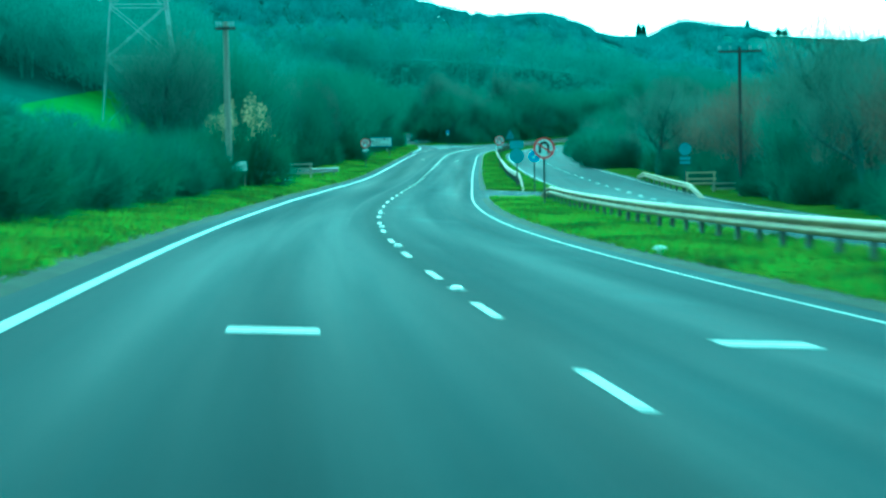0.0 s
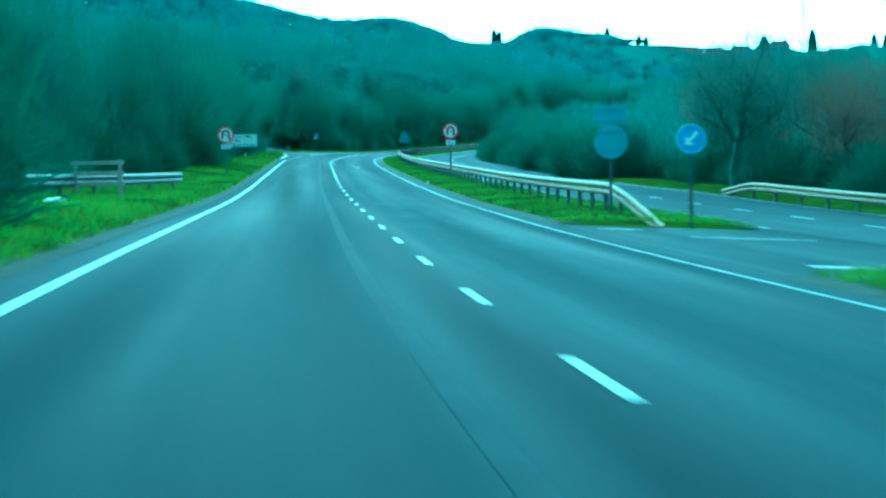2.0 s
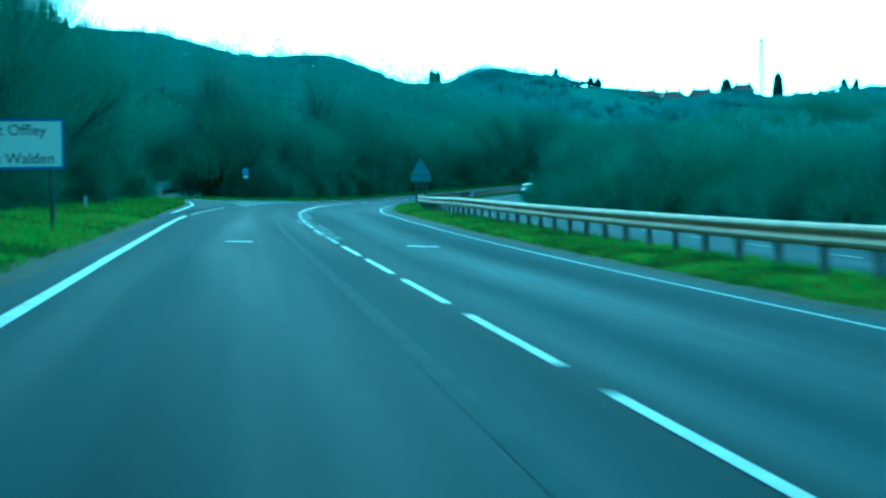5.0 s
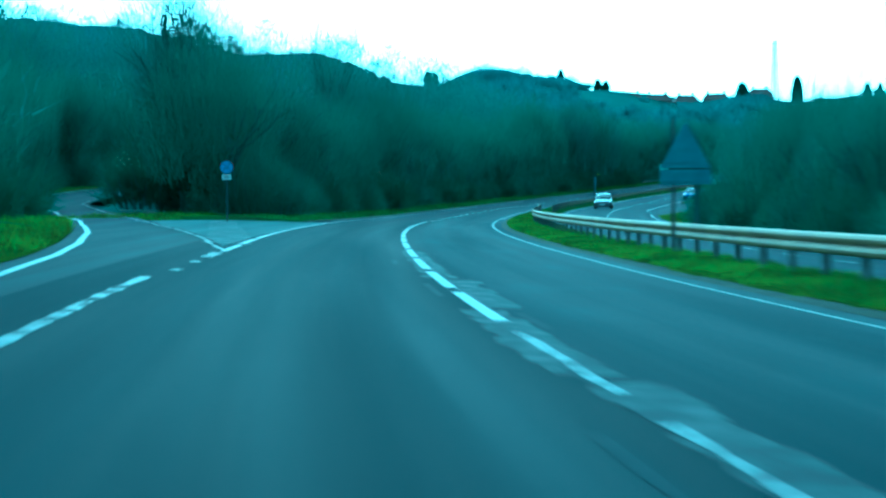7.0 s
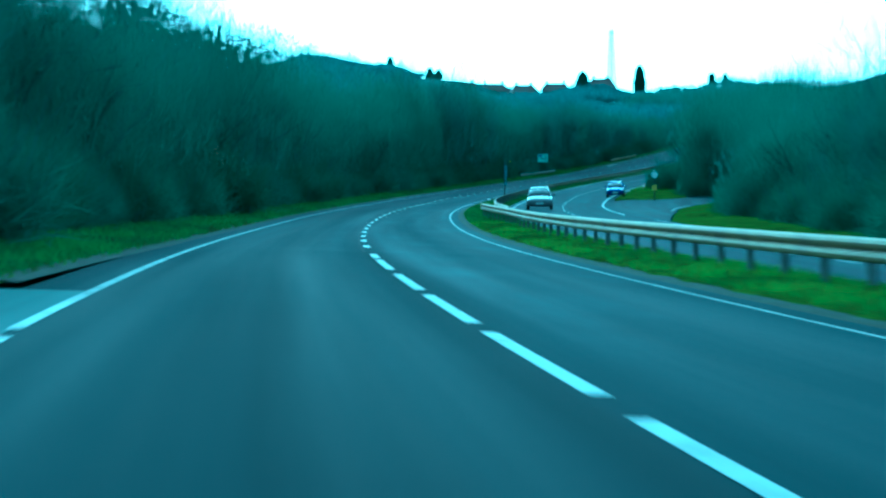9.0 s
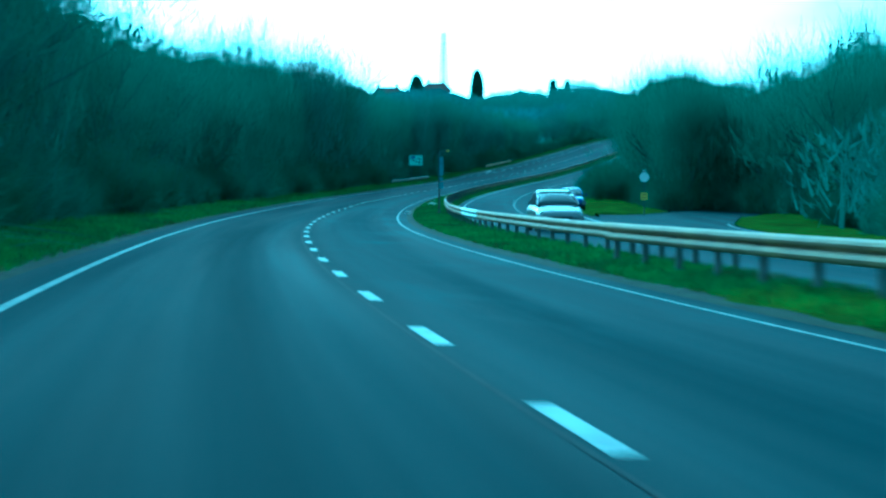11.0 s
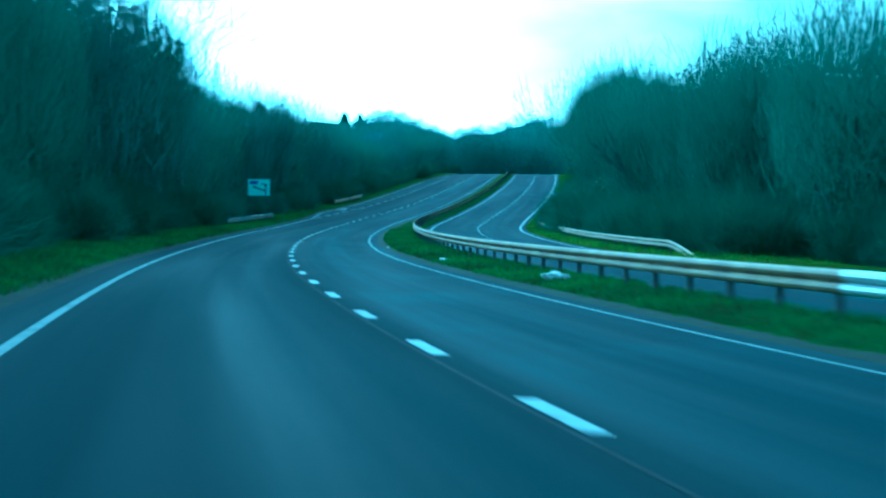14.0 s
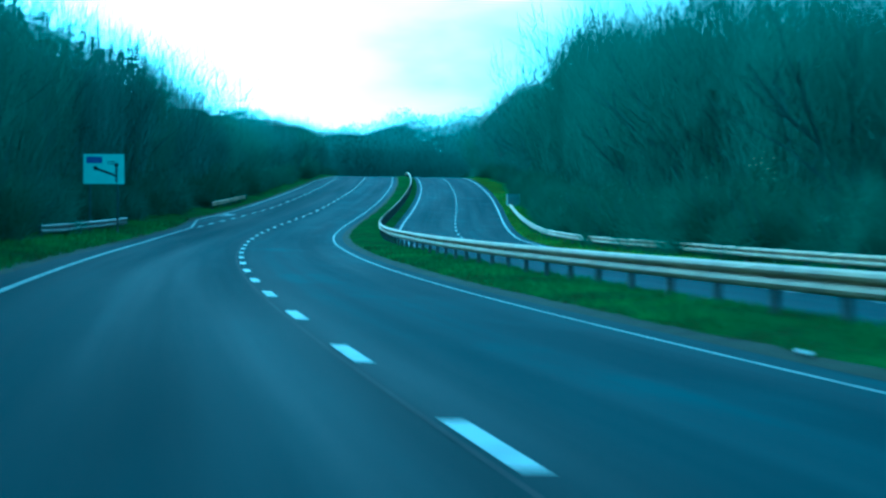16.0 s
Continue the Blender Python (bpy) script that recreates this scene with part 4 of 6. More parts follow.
part("arrow", flat([(x * c45 - y * c45, 1.86 + x * c45 + y * c45) for x, y in ar], -0.050, 0.005), M_WHITE, d, "white arrow")

# sign on the far verge
th = sign_at(92, 15.6, "grey rear of a round sign over two small plates", turn=0, group="sign backs")
post_of(th, 0, 2.75)
part("round_plate", disc(0.36, -0.045, 0.006, (0, 2.45)), M_GREY, th)
part("small_plate", box((0.62, 0.006, 0.18), (0, -0.045, 1.92), 0.002), M_GREY, th)
part("small_plate", box((0.62, 0.006, 0.16), (0, -0.045, 1.68), 0.002), M_GREY, th)

# direction sign
th = sign_at(168.3, -6.0, "white direction board with blue border and black lettering")
post_of(th, 0.82, 1.95, 0.045)
post_of(th, -0.7, 1.95, 0.045)
b = part("board", box((2.14, 0.01, 0.92), (0, -0.055, 1.63), 0.004), M_WHITE, th, "white board")
for sz, at in (((2.14, 0.004, 0.05), (0, -0.063, 2.065)), ((2.14, 0.004, 0.05), (0, -0.063, 1.195)), ((0.05, 0.004, 0.82), (1.045, -0.063, 1.63)), ((0.05, 0.004, 0.82), (-1.045, -0.063, 1.63))):
    part("border", box(sz, at), M_BLUE, b, "blue border")
for i, line in enumerate(("Great Offley", "Lilley", "Kings Walden")):
    part("lettering", words(line, 0.275, (-0.66, -0.064, 1.79 - 0.255 * i), M_BLACK), M_BLACK, b, "black lettering")
tilt = [(-0.035, -0.24), (0.035, -0.24), (0.035, 0.05), (0.13, -0.02), (0.13, 0.08), (0, 0.24), (-0.13, 0.08), (-0.13, -0.02), (-0.035, 0.05)]
ca, sa = math.cos(0.42), math.sin(0.42)
part("arrow", flat([(-0.85 + x * ca - y * sa, 1.64 + x * sa + y * ca) for x, y in tilt], -0.066, 0.004), M_BLACK, b, "black slanted arrow")

# no stopping sign by the junction
th = sign_at(264, -7.0, "small round blue and red no-stopping sign with plate")
post_of(th, 0, 2.3, 0.03)
d = part("plate", disc(0.26, -0.045, 0.006, (0, 2.1)), M_CYAN, th, "blue face")
part("rim", disc(0.26, -0.050, 0.005, (0, 2.1), inner=0.242), M_RED, d, "red rim")
for sg_ in (1, -1):
    part("cross_bar", flat([(-0.15 * sg_ - 0.014, 2.1 - 0.15), (-0.15 * sg_ + 0.014, 2.1 - 0.15), (0.15 * sg_ + 0.014, 2.1 + 0.15), (0.15 * sg_ - 0.014, 2.1 + 0.15)], -0.049 - 0.001 * (sg_ + 1), 0.003), M_RED, d, "red bar")
p = part("small_plate", box((0.36, 0.006, 0.2), (0, -0.045, 1.72), 0.002), M_WHITE, th, "pale plate")
for z in (1.76, 1.69):
    part("writing_bar", box((0.24, 0.003, 0.03), (0, -0.049, z)), M_BLACK, p)

# large warning sign seen from behind, on two posts
th = sign_at(231, 5.6, "grey back of a large triangular sign on two posts", group="sign backs")
post_of(th, -0.24, 2.95, 0.04)
post_of(th, 0.24, 2.4, 0.04)
part("lower_plate", box((1.04, 0.006, 0.30), (0, -0.045, 1.72), 0.002), M_DARKGREY, th, "dull blue-grey plate")
part("triangle_plate", flat([(-0.52, 1.9), (0.52, 1.9), (0.03, 2.80), (-0.03, 2.80)], -0.05, 0.006), M_DARKGREY, th, "dull blue-grey triangle")
for z in (1.64, 1.8, 2.02, 2.3):
    part("stiffener", box((1.02 if z < 1.95 else 0.7 if z < 2.1 else 0.4, 0.02, 0.035), (0, -0.058, z)), M_DARKGREY, th)

# pale board about the lay-by
th = sign_at(527.7, -5.8, "pale green and white diagram board on two posts")
post_of(th, 0.55, 2.2, 0.045)
post_of(th, -0.55, 2.2, 0.045)
b = part("board", box((1.62, 0.01, 1.2), (0, -0.055, 2.69), 0.004), M_GREENFACE, th, "pale board")
part("panel", box((0.62, 0.004, 0.26), (-0.38, -0.063, 3.05)), M_BLUE, b, "dark blue panel")
part("diagram_line", flat([(0.46, 2.15), (0.54, 2.15), (0.54, 2.85), (0.46, 2.85)], -0.064, 0.004), M_BLACK, b, "black route line")
part("diagram_line", flat([(-0.32, 2.66), (0.47, 2.38), (0.47, 2.47), (-0.30, 2.75)], -0.064, 0.004), M_BLACK, b, "black route line")
part("diagram_end", disc(0.09, -0.064, 0.004, (0.5, 2.85), 16), M_BLACK, b)
part("diagram_end", disc(0.09, -0.064, 0.004, (-0.33, 2.72), 16), M_BLACK, b)
for z in (2.98, 2.9):
    part("writing_bar", box((0.3, 0.003, 0.03), (0.3, -0.062, z)), M_BLACK, b)

# round sign and yellow plate by the spur road
th = sign_at(419.4, 18.0, "back of a round sign with a yellow plate below")
post_of(th, 0, 2.75, 0.04)
part("round_plate", disc(0.30, -0.045, 0.006, (0, 2.35)), M_WHITE, th, "pale disc")
part("cap", box((0.22, 0.05, 0.07), (0, 0, 2.76), 0.01), M_WHITE, th)
p = part("yellow_plate", box((0.42, 0.006, 0.46), (0, -0.045, 1.18), 0.002), M_YELLOW, th, "yellow plate")
for z in (1.28, 1.12):
    part("writing_bar", box((0.22, 0.003, 0.05), (0, -0.049, z)), M_BLACK, p)

# tall post with a slim housing, two small boxes and an arm
th = sign_at(401, 5.5, "tall grey post with slim housing and boxes in the median", "roadside post")
post_of(th, 0, 3.3, 0.05)
hs_ = part("housing", box((0.20, 0.14, 0.95), (0.11, -0.08, 2.55), 0.03), M_DARKGREY, th, "slim pale grey housing")
part("housing_band", box((0.21, 0.15, 0.05), (0.11, -0.08, 2.72), 0.01), M_POST, hs_)
part("small_box", box((0.17, 0.12, 0.16), (0.1, -0.08, 1.92), 0.02), M_DARKGREY, th)
part("lower_box", box((0.19, 0.12, 0.28), (0.1, -0.08, 1.58), 0.02), M_DARKGREY, th)
for z in (2.2, 2.9, 1.92, 1.58):
    part("bracket", box((0.14, 0.1, 0.04), (0.04, -0.03, z)), M_POST, th)
am_ = part("arm", rod((0, 0, 3.22), (0.42, -0.02, 3.34), 0.022, n=8), M_POST, th)
part("arm_head", box((0.2, 0.1, 0.09), (0.44, -0.02, 3.34), 0.03), M_YELLOW, am_, "small amber head")


# ---- poles, wires' supports, fences ----
def pole(s, o, h, label, arms, wood=M_POLE, r=0.16):
    th = thing("utility_pole", stand(s, o), label, "utility pole")
    part("pole", rod((0, 0, -0.5), (0, 0, h), r, r * 0.7, 14), wood, th)
    for z, half in arms:
        a = part("cross_arm", box((half * 2, 0.1, 0.12), (0, -0.14, z), 0.01), M_POLE, th)
        for x in (-half + 0.1, -half * 0.45, half * 0.45, half - 0.1):
            part("insulator", join(rod((x, -0.14, z + 0.05), (x, -0.14, z + 0.22), 0.03, n=8), rod((x, -0.14, z + 0.17), (x, -0.14, z + 0.30), 0.075, 0.05, 10)), M_BOX, a)
    return th


pole(84, 17.6, 8.0, "dark timber pole with cross-arm beside bare trees", [(7.75, 1.15)], r=0.12)
pole(66, -7.25, 7.3, "pale weathered timber pole among bushes", [(7.0, 0.45)], M_PALEPOLE)

# lattice tower on the slope behind the hedge
def lattice(name, m, h, base, top, r, label, levels, arms=(), steel=M_POST):
    th = thing(name, m, label, "pylon" if arms else "mast")

    def corner(i, z):
        w = base + (top - base) * (z / h)
        return Vector(((-w, w, w, -w)[i] / 2, (-w, -w, w, w)[i] / 2, z))
    for i in range(4):
        part("leg", rod(corner(i, 0), corner(i, h), r, r * 0.7, 6), steel, th)
    for k_ in range(levels):
        z0, z1 = h * (k_ / levels) ** 0.8, h * ((k_ + 1) / levels) ** 0.8
        for i in range(4):
            j = (i + 1) % 4
            part("brace", join(rod(corner(i, z0), corner(j, z1), r * 0.45, n=5), rod(corner(j, z0), corner(i, z1), r * 0.45, n=5), rod(corner(i, z1), corner(j, z1), r * 0.45, n=5)), steel, th)
    for z, w in arms:
        part("arm", join(rod((-w, 0, z), (w, 0, z), r * 0.8, n=6), rod((-w, 0, z), (0, 0, z + 1.6), r * 0.5, n=5), rod((w, 0, z), (0, 0, z + 1.6), r * 0.5, n=5)), steel, th)
    return th


lattice("pylon", stand(163, -29, 12), 32, 7.6, 1.6, 0.11, "grey lattice electricity pylon standing on the slope", 7, [(19, 5), (23, 6.5), (27, 5)], M_GALV)
p = np.array((402.0, 1071.0))
ps, po = chain(p[0:1], p[1:2])
mz = float(ground_z(ps[0], po[0], p[1]))
lattice("radio_mast", pose(402, 1071, mz, 0, 0, 15), 80.0 - mz, 3.4, 1.3, 0.17, "slim lattice radio mast on the ridge", 8)

# open pasture on the slope by the pylon
fs, fo = np.meshgrid(np.linspace(138, 190, 40), np.linspace(-15, -38, 24))
fp = world_at(fs, fo)
fz = ground_z(fs, fo, fp[..., 1]) - 0.1
fi = (np.arange(23)[:, None] * 40 + np.arange(39)).ravel()
pasture = new("ground_pasture", mesh_from("ground_pasture", np.stack([fp[..., 0], fp[..., 1], fz], -1).reshape(-1, 3), np.stack([fi, fi + 40, fi + 41, fi + 1], -1), M_PASTURE, shade=True))
tagged(pasture, "bright green pasture on the slope behind the hedge", "field", kind="structure")
hx, hy = np.meshgrid(np.linspace(238, 300, 14), np.linspace(742, 800, 14))
hs, ho = chain(hx, hy)
hi = (np.arange(13)[:, None] * 14 + np.arange(13)).ravel()
meadow = new("ground_meadow", mesh_from("ground_meadow", np.stack([hx, hy, ground_z(hs, ho, hy) + 0.4], -1).reshape(-1, 3), np.stack([hi, hi + 1, hi + 15, hi + 14], -1), M_PASTURE, shade=True))
tagged(meadow, "small bright green meadow below the ridge houses", "field", kind="structure")

# timber rails by the ditch
def rails(s, o, w, heights, label, turn=0.0, wood=M_WOOD):
    th = thing("timber_fence", stand(s, o, turn), label, "fence")
    for x in (-w / 2 + 0.12, w / 2 - 0.12):
        part("post", box((0.1, 0.1, max(heights) + 0.45), (x, 0.06, max(heights) / 2 - 0.15), 0.01), wood, th)
    for z in heights:
        part("rail", box((w, 0.04, 0.11), (0, 0, z), 0.008), wood, th)
    return th


rails(92, -6.6, 1.35, (0.45, 0.72, 0.98), "pale timber rails standing in the verge grass", 0, M_PALEPOLE)
rails(92, 16.5, 1.8, (0.5, 0.76, 1.12), "timber rails beside the far verge, painted as sunlit", 0, M_SUNWOOD)
rails(90, 18.6, 3.6, (0.35, 0.65), "low weathered timber rails below bare trees", 10, M_PALEPOLE)
th = thing("notice_board", stand(67.3, -7.0), "plain white board on two short posts", "board")
part("board", box((0.72, 0.02, 0.42), (0, -0.04, 1.05), 0.005), M_WHITE, th)
for x in (-0.26, 0.26):
    part("post", box((0.06, 0.06, 1.5), (x, 0, 0.5)), M_WOOD, th)
th = thing("marker_post", stand(196.8, -7.2), "short white marker post in the verge grass", "post")
part("stem", box((0.11, 0.07, 0.55), (0, 0, 0.2), 0.02), M_PLASTIC, th)
part("cap", box((0.13, 0.09, 0.05), (0, 0, 0.49), 0.02), M_PLASTIC, th)
th = thing("roadside_cabinet", stand(612, 15.4, 8), "grey metal roadside cabinet below the trees", "cabinet")
part("body", box((1.1, 0.5, 1.15), (0, 0, 0.5), 0.02), M_BOX, th)
part("lid", box((1.18, 0.56, 0.06), (0, 0, 1.1), 0.015), M_BOX, th)
th = thing("roadside_cabinet", stand(618, -9.0, -5), "low grey cabinet behind the verge barrier", "cabinet")
part("body", box((1.9, 0.7, 0.9), (0, 0, 0.4), 0.02), M_BOX, th)
part("lid", box((1.98, 0.76, 0.05), (0, 0, 0.87), 0.015), M_BOX, th)


# litter
def rubbish(s, o, size, label, seed, h=0.12):
    bm = bmesh.new()
    bmesh.ops.create_icosphere(bm, subdivisions=3, radius=1.0)
    for v in bm.verts:
        k_ = 1 + 0.45 * noise.noise(v.co * 1.7 + Vector((seed, 0, 0))) + 0.15 * noise.noise(v.co * 5 + Vector((0, seed, 0)))
        v.co = Vector((v.co.x * size[0] * k_, v.co.y * size[1] * k_, v.co.z * size[2] * k_))
    me = bpy.data.meshes.new("litter")
    bm.to_mesh(me)
    bm.free()
    me.materials.append(M_PLASTIC)
    ob = new("litter", me)
    ob.matrix_basis = stand(s, o, 20 * seed, h)
    return tagged(ob, label, "litter")


rubbish(429.4, 4.9, (0.30, 0.15, 0.09), "crumpled white plastic sack lying in the grass", 1, 0.17)
rubbish(406.9, 3.85, (0.14, 0.09, 0.05), "scrap of white litter at the road's edge", 2, 0.06)
rubbish(446.5, 4.4, (0.16, 0.1, 0.05), "scrap of white litter at the road's edge", 3, 0.1)
rubbish(469, 3.88, (0.16, 0.035, 0.02), "flattened white litter at the road's edge", 4, 0.06)
rubbish(16.4, 4.2, (0.14, 0.1, 0.07), "small pale green litter in the grass", 5, 0.1)
rubbish(128, 4.1, (0.06, 0.05, 0.04), "scrap of white litter at the road's edge", 6, 0.08)
rubbish(316.3, -7.5, (0.3, 0.12, 0.08), "white litter lying on the grass verge", 7, 0.14)
rubbish(424.2, -7.4, (0.25, 0.12, 0.07), "white litter lying on the grass verge", 8, 0.14)
rubbish(84, -6.6, (0.3, 0.15, 0.1), "white litter lying on the grass verge", 9, 0.14)


# ---- cars on the opposite carriageway ----
def loft(sections):
    """A closed hull through rings of equal count."""
    bm = bmesh.new()
    rings = [[bm.verts.new(p) for p in sec] for sec in sections]
    n = len(rings[0])
    for a, b in zip(rings, rings[1:]):
        for i in range(n):
            bm.faces.new((a[i], a[(i + 1) % n], b[(i + 1) % n], b[i]))
    bm.faces.new(rings[0][::-1])
    bm.faces.new(rings[-1])
    bmesh.ops.recalc_face_normals(bm, faces=bm.faces)
    return bm


def car(s, o, colour, label):
    paint_m = material("car_paint", colour, tuple(c * 0.85 for c in colour), 2.0, 0.25, 0.3)
    rubber = material("tyre_rubber", (0.02, 0.02, 0.021), (0.03, 0.03, 0.03), 6.0, 0.8)
    lamp = material("lamp_glass", (0.75, 0.77, 0.78), (0.6, 0.62, 0.63), 4.0, 0.1)
    th = thing("car", stand(s, o), label, "car", "cars on the opposite carriageway")
    def ring(y, w, zl, zt, k_, n=20):
        """A rounded cross-section, narrower towards the top by k_."""
        out = []
        for i in range(n):
            a_ = 2 * math.pi * (i + 0.5) / n
            c_, s_ = math.cos(a_), math.sin(a_)
            u_, v_ = math.copysign(abs(c_) ** 0.45, c_), math.copysign(abs(s_) ** 0.55, s_)
            out.append((w * u_ * (1 - k_ * (v_ + 1) / 2), y, (zl + zt) / 2 + (zt - zl) / 2 * v_))
        return out

    def hull(name, rows, mat_, label_=""):
        ob = part(name, loft([ring(*r_) for r_ in rows]), mat_, th, label_)
        ob.data.polygons.foreach_set("use_smooth", [True] * len(ob.data.polygons))
    hull("body", ((-2.03, 0.50, 0.38, 0.56, 0.0), (-2.0, 0.70, 0.28, 0.66, 0.02), (-1.9, 0.80, 0.22, 0.74, 0.04), (-1.6, 0.86, 0.19, 0.84, 0.06), (-1.05, 0.88, 0.19, 0.96, 0.08), (0.0, 0.89, 0.19, 1.0, 0.08),
                  (1.2, 0.89, 0.19, 1.02, 0.08), (1.75, 0.86, 0.21, 1.02, 0.08), (1.92, 0.80, 0.26, 0.98, 0.06), (2.0, 0.62, 0.36, 0.86, 0.0)), paint_m)
    hull("cabin", ((-1.05, 0.76, 0.80, 0.97, 0.05), (-0.85, 0.78, 0.80, 1.12, 0.10), (-0.5, 0.79, 0.80, 1.34, 0.18), (-0.25, 0.79, 0.80, 1.43, 0.22), (0.3, 0.79, 0.80, 1.47, 0.23),
                   (1.0, 0.79, 0.80, 1.45, 0.23), (1.5, 0.78, 0.80, 1.34, 0.20), (1.85, 0.74, 0.80, 1.08, 0.10)), M_GLASS, "dark glazing")
    hull("roof", ((-0.34, 0.56, 1.385, 1.43, 0.1), (-0.1, 0.63, 1.38, 1.475, 0.1), (0.4, 0.65, 1.38, 1.50, 0.1), (1.0, 0.64, 1.38, 1.485, 0.1), (1.45, 0.58, 1.33, 1.40, 0.1)), paint_m)
    for x in (-1, 1):
        for y0, y1, z0, z1, x0, x1 in ((-0.98, -0.33, 0.98, 1.42, 0.74, 0.60), (0.36, 0.36, 0.98, 1.44, 0.76, 0.62), (1.80, 1.43, 0.98, 1.38, 0.72, 0.58)):
            part("pillar", rod((x * x0, y0, z0), (x * x1, y1, z1), 0.035, n=6), paint_m, th)
        part("headlight", box((0.34, 0.16, 0.15), (x * 0.58, -1.88, 0.64), 0.04), lamp, th, "clear headlight")
        part("mirror", box((0.18, 0.09, 0.12), (x * 0.96, -0.75, 1.02), 0.03), paint_m, th)
        for y in (-1.28, 1.25):
            wh = part("wheel", rod((x * 0.86, y, 0.3), (x * 0.68, y, 0.3), 0.3, n=20), rubber, th)
            part("rim", rod((x * 0.868, y, 0.3), (x * 0.85, y, 0.3), 0.19, 0.19, 14), M_STEEL, wh, "metal rim")
    part("grille", box((0.86, 0.06, 0.13), (0, -2.0, 0.50), 0.02), M_BLACK, th)
    part("number_plate", box((0.5, 0.02, 0.11), (0, -2.045, 0.42), 0.004), M_WHITE, th, "plain pale bar")
    return th


car(431.0, 14.2, (0.015, 0.05, 0.30), "bright blue hatchback with dark windows on the road")
car(374.0, 8.8, (0.30, 0.29, 0.31), "silver hatchback with dark windows on the road")


# ---- houses and trees of the ridge ----
def house(x, y, turn, w, d, h, label):
    th = thing("house", pose(x, y, float(np.interp(x, CREST[:, 0], CREST[:, 1])) - 7.4, 0, 0, turn), label, "house", "houses on the ridge")
    wl = part("wall", box((w, d, h), (0, 0, h / 2)), M_BRICK, th)
    rf = part("roof", (np.array([(-w / 2 - .4, -d / 2 - .5, h - .1), (w / 2 + .4, -d / 2 - .5, h - .1), (w / 2 + .4, d / 2 + .5, h - .1), (-w / 2 - .4, d / 2 + .5, h - .1), (-w / 2 + 1.5, 0, h + 2.9), (w / 2 - 1.5, 0, h + 2.9)]),
                          [(0, 1, 5, 4), (1, 2, 5), (2, 3, 4, 5), (3, 0, 4), (3, 2, 1, 0)]), M_ROOF, th)
    for cx in (-w / 2 + 2.2, w / 2 - 2.2):
        part("chimney", box((0.9, 0.7, 1.7), (cx, 0.2, h + 3.0)), M_BRICK, rf)
    for i in range(3):
        for zz in (1.5, 4.1):
            if zz < h - 0.6:
                wn = part("window", box((1.5, 0.12, 1.2), (-w / 2 + (i + 0.5) * w / 3, -d / 2 - 0.01, zz), 0.01), M_GLASS, th)
                part("sill", box((1.7, 0.2, 0.1), (-w / 2 + (i + 0.5) * w / 3, -d / 2 - 0.05, zz - 0.65)), M_WHITE, wn)
    return th


for i, (x, y) in enumerate(((276, 938), (289, 940), (303, 942), (318, 944), (341, 949), (375, 954), (387, 955))):
    house(x, y, 158 + 8 * (i % 3), 10.5 + (i % 2), 8, 5.2, "rendered house with tiled roof on the skyline" if i % 2 else "brick house with tiled roof and chimneys on the skyline")


# ---- trees ----
def twig_tris(base, direction, length, width, rng):
    """Slender triangles from base points along directions."""
    n = len(base)
    side = np.cross(direction, rng.randn(n, 3))
    side /= np.linalg.norm(side, axis=1)[:, None] + 1e-9
    return np.stack([base - side * width[:, None], base + side * width[:, None], base + direction * length[:, None]], 1)


def unit(v):
    return v / (np.linalg.norm(v, axis=-1, keepdims=True) + 1e-9)


def tubes(segs, n=5):
    """Tapered limbs: rows of p0, p1, r0, r1."""
    V, F = [], []
    ang = np.arange(n) * 2 * np.pi / n
    for p0, p1, r0, r1 in segs:
        d = unit(np.asarray(p1) - p0)
        a = unit(np.cross(d, (0.31, 0.9, 0.2)))
        b = np.cross(d, a)
        k_ = len(V)
        for p, r in ((p0, r0), (p1, r1)):
            V.extend(p + r * (np.cos(t) * a + np.sin(t) * b) for t in ang)
        F.extend((k_ + i, k_ + (i + 1) % n, k_ + n + (i + 1) % n, k_ + n + i) for i in range(n))
    return np.array(V), F


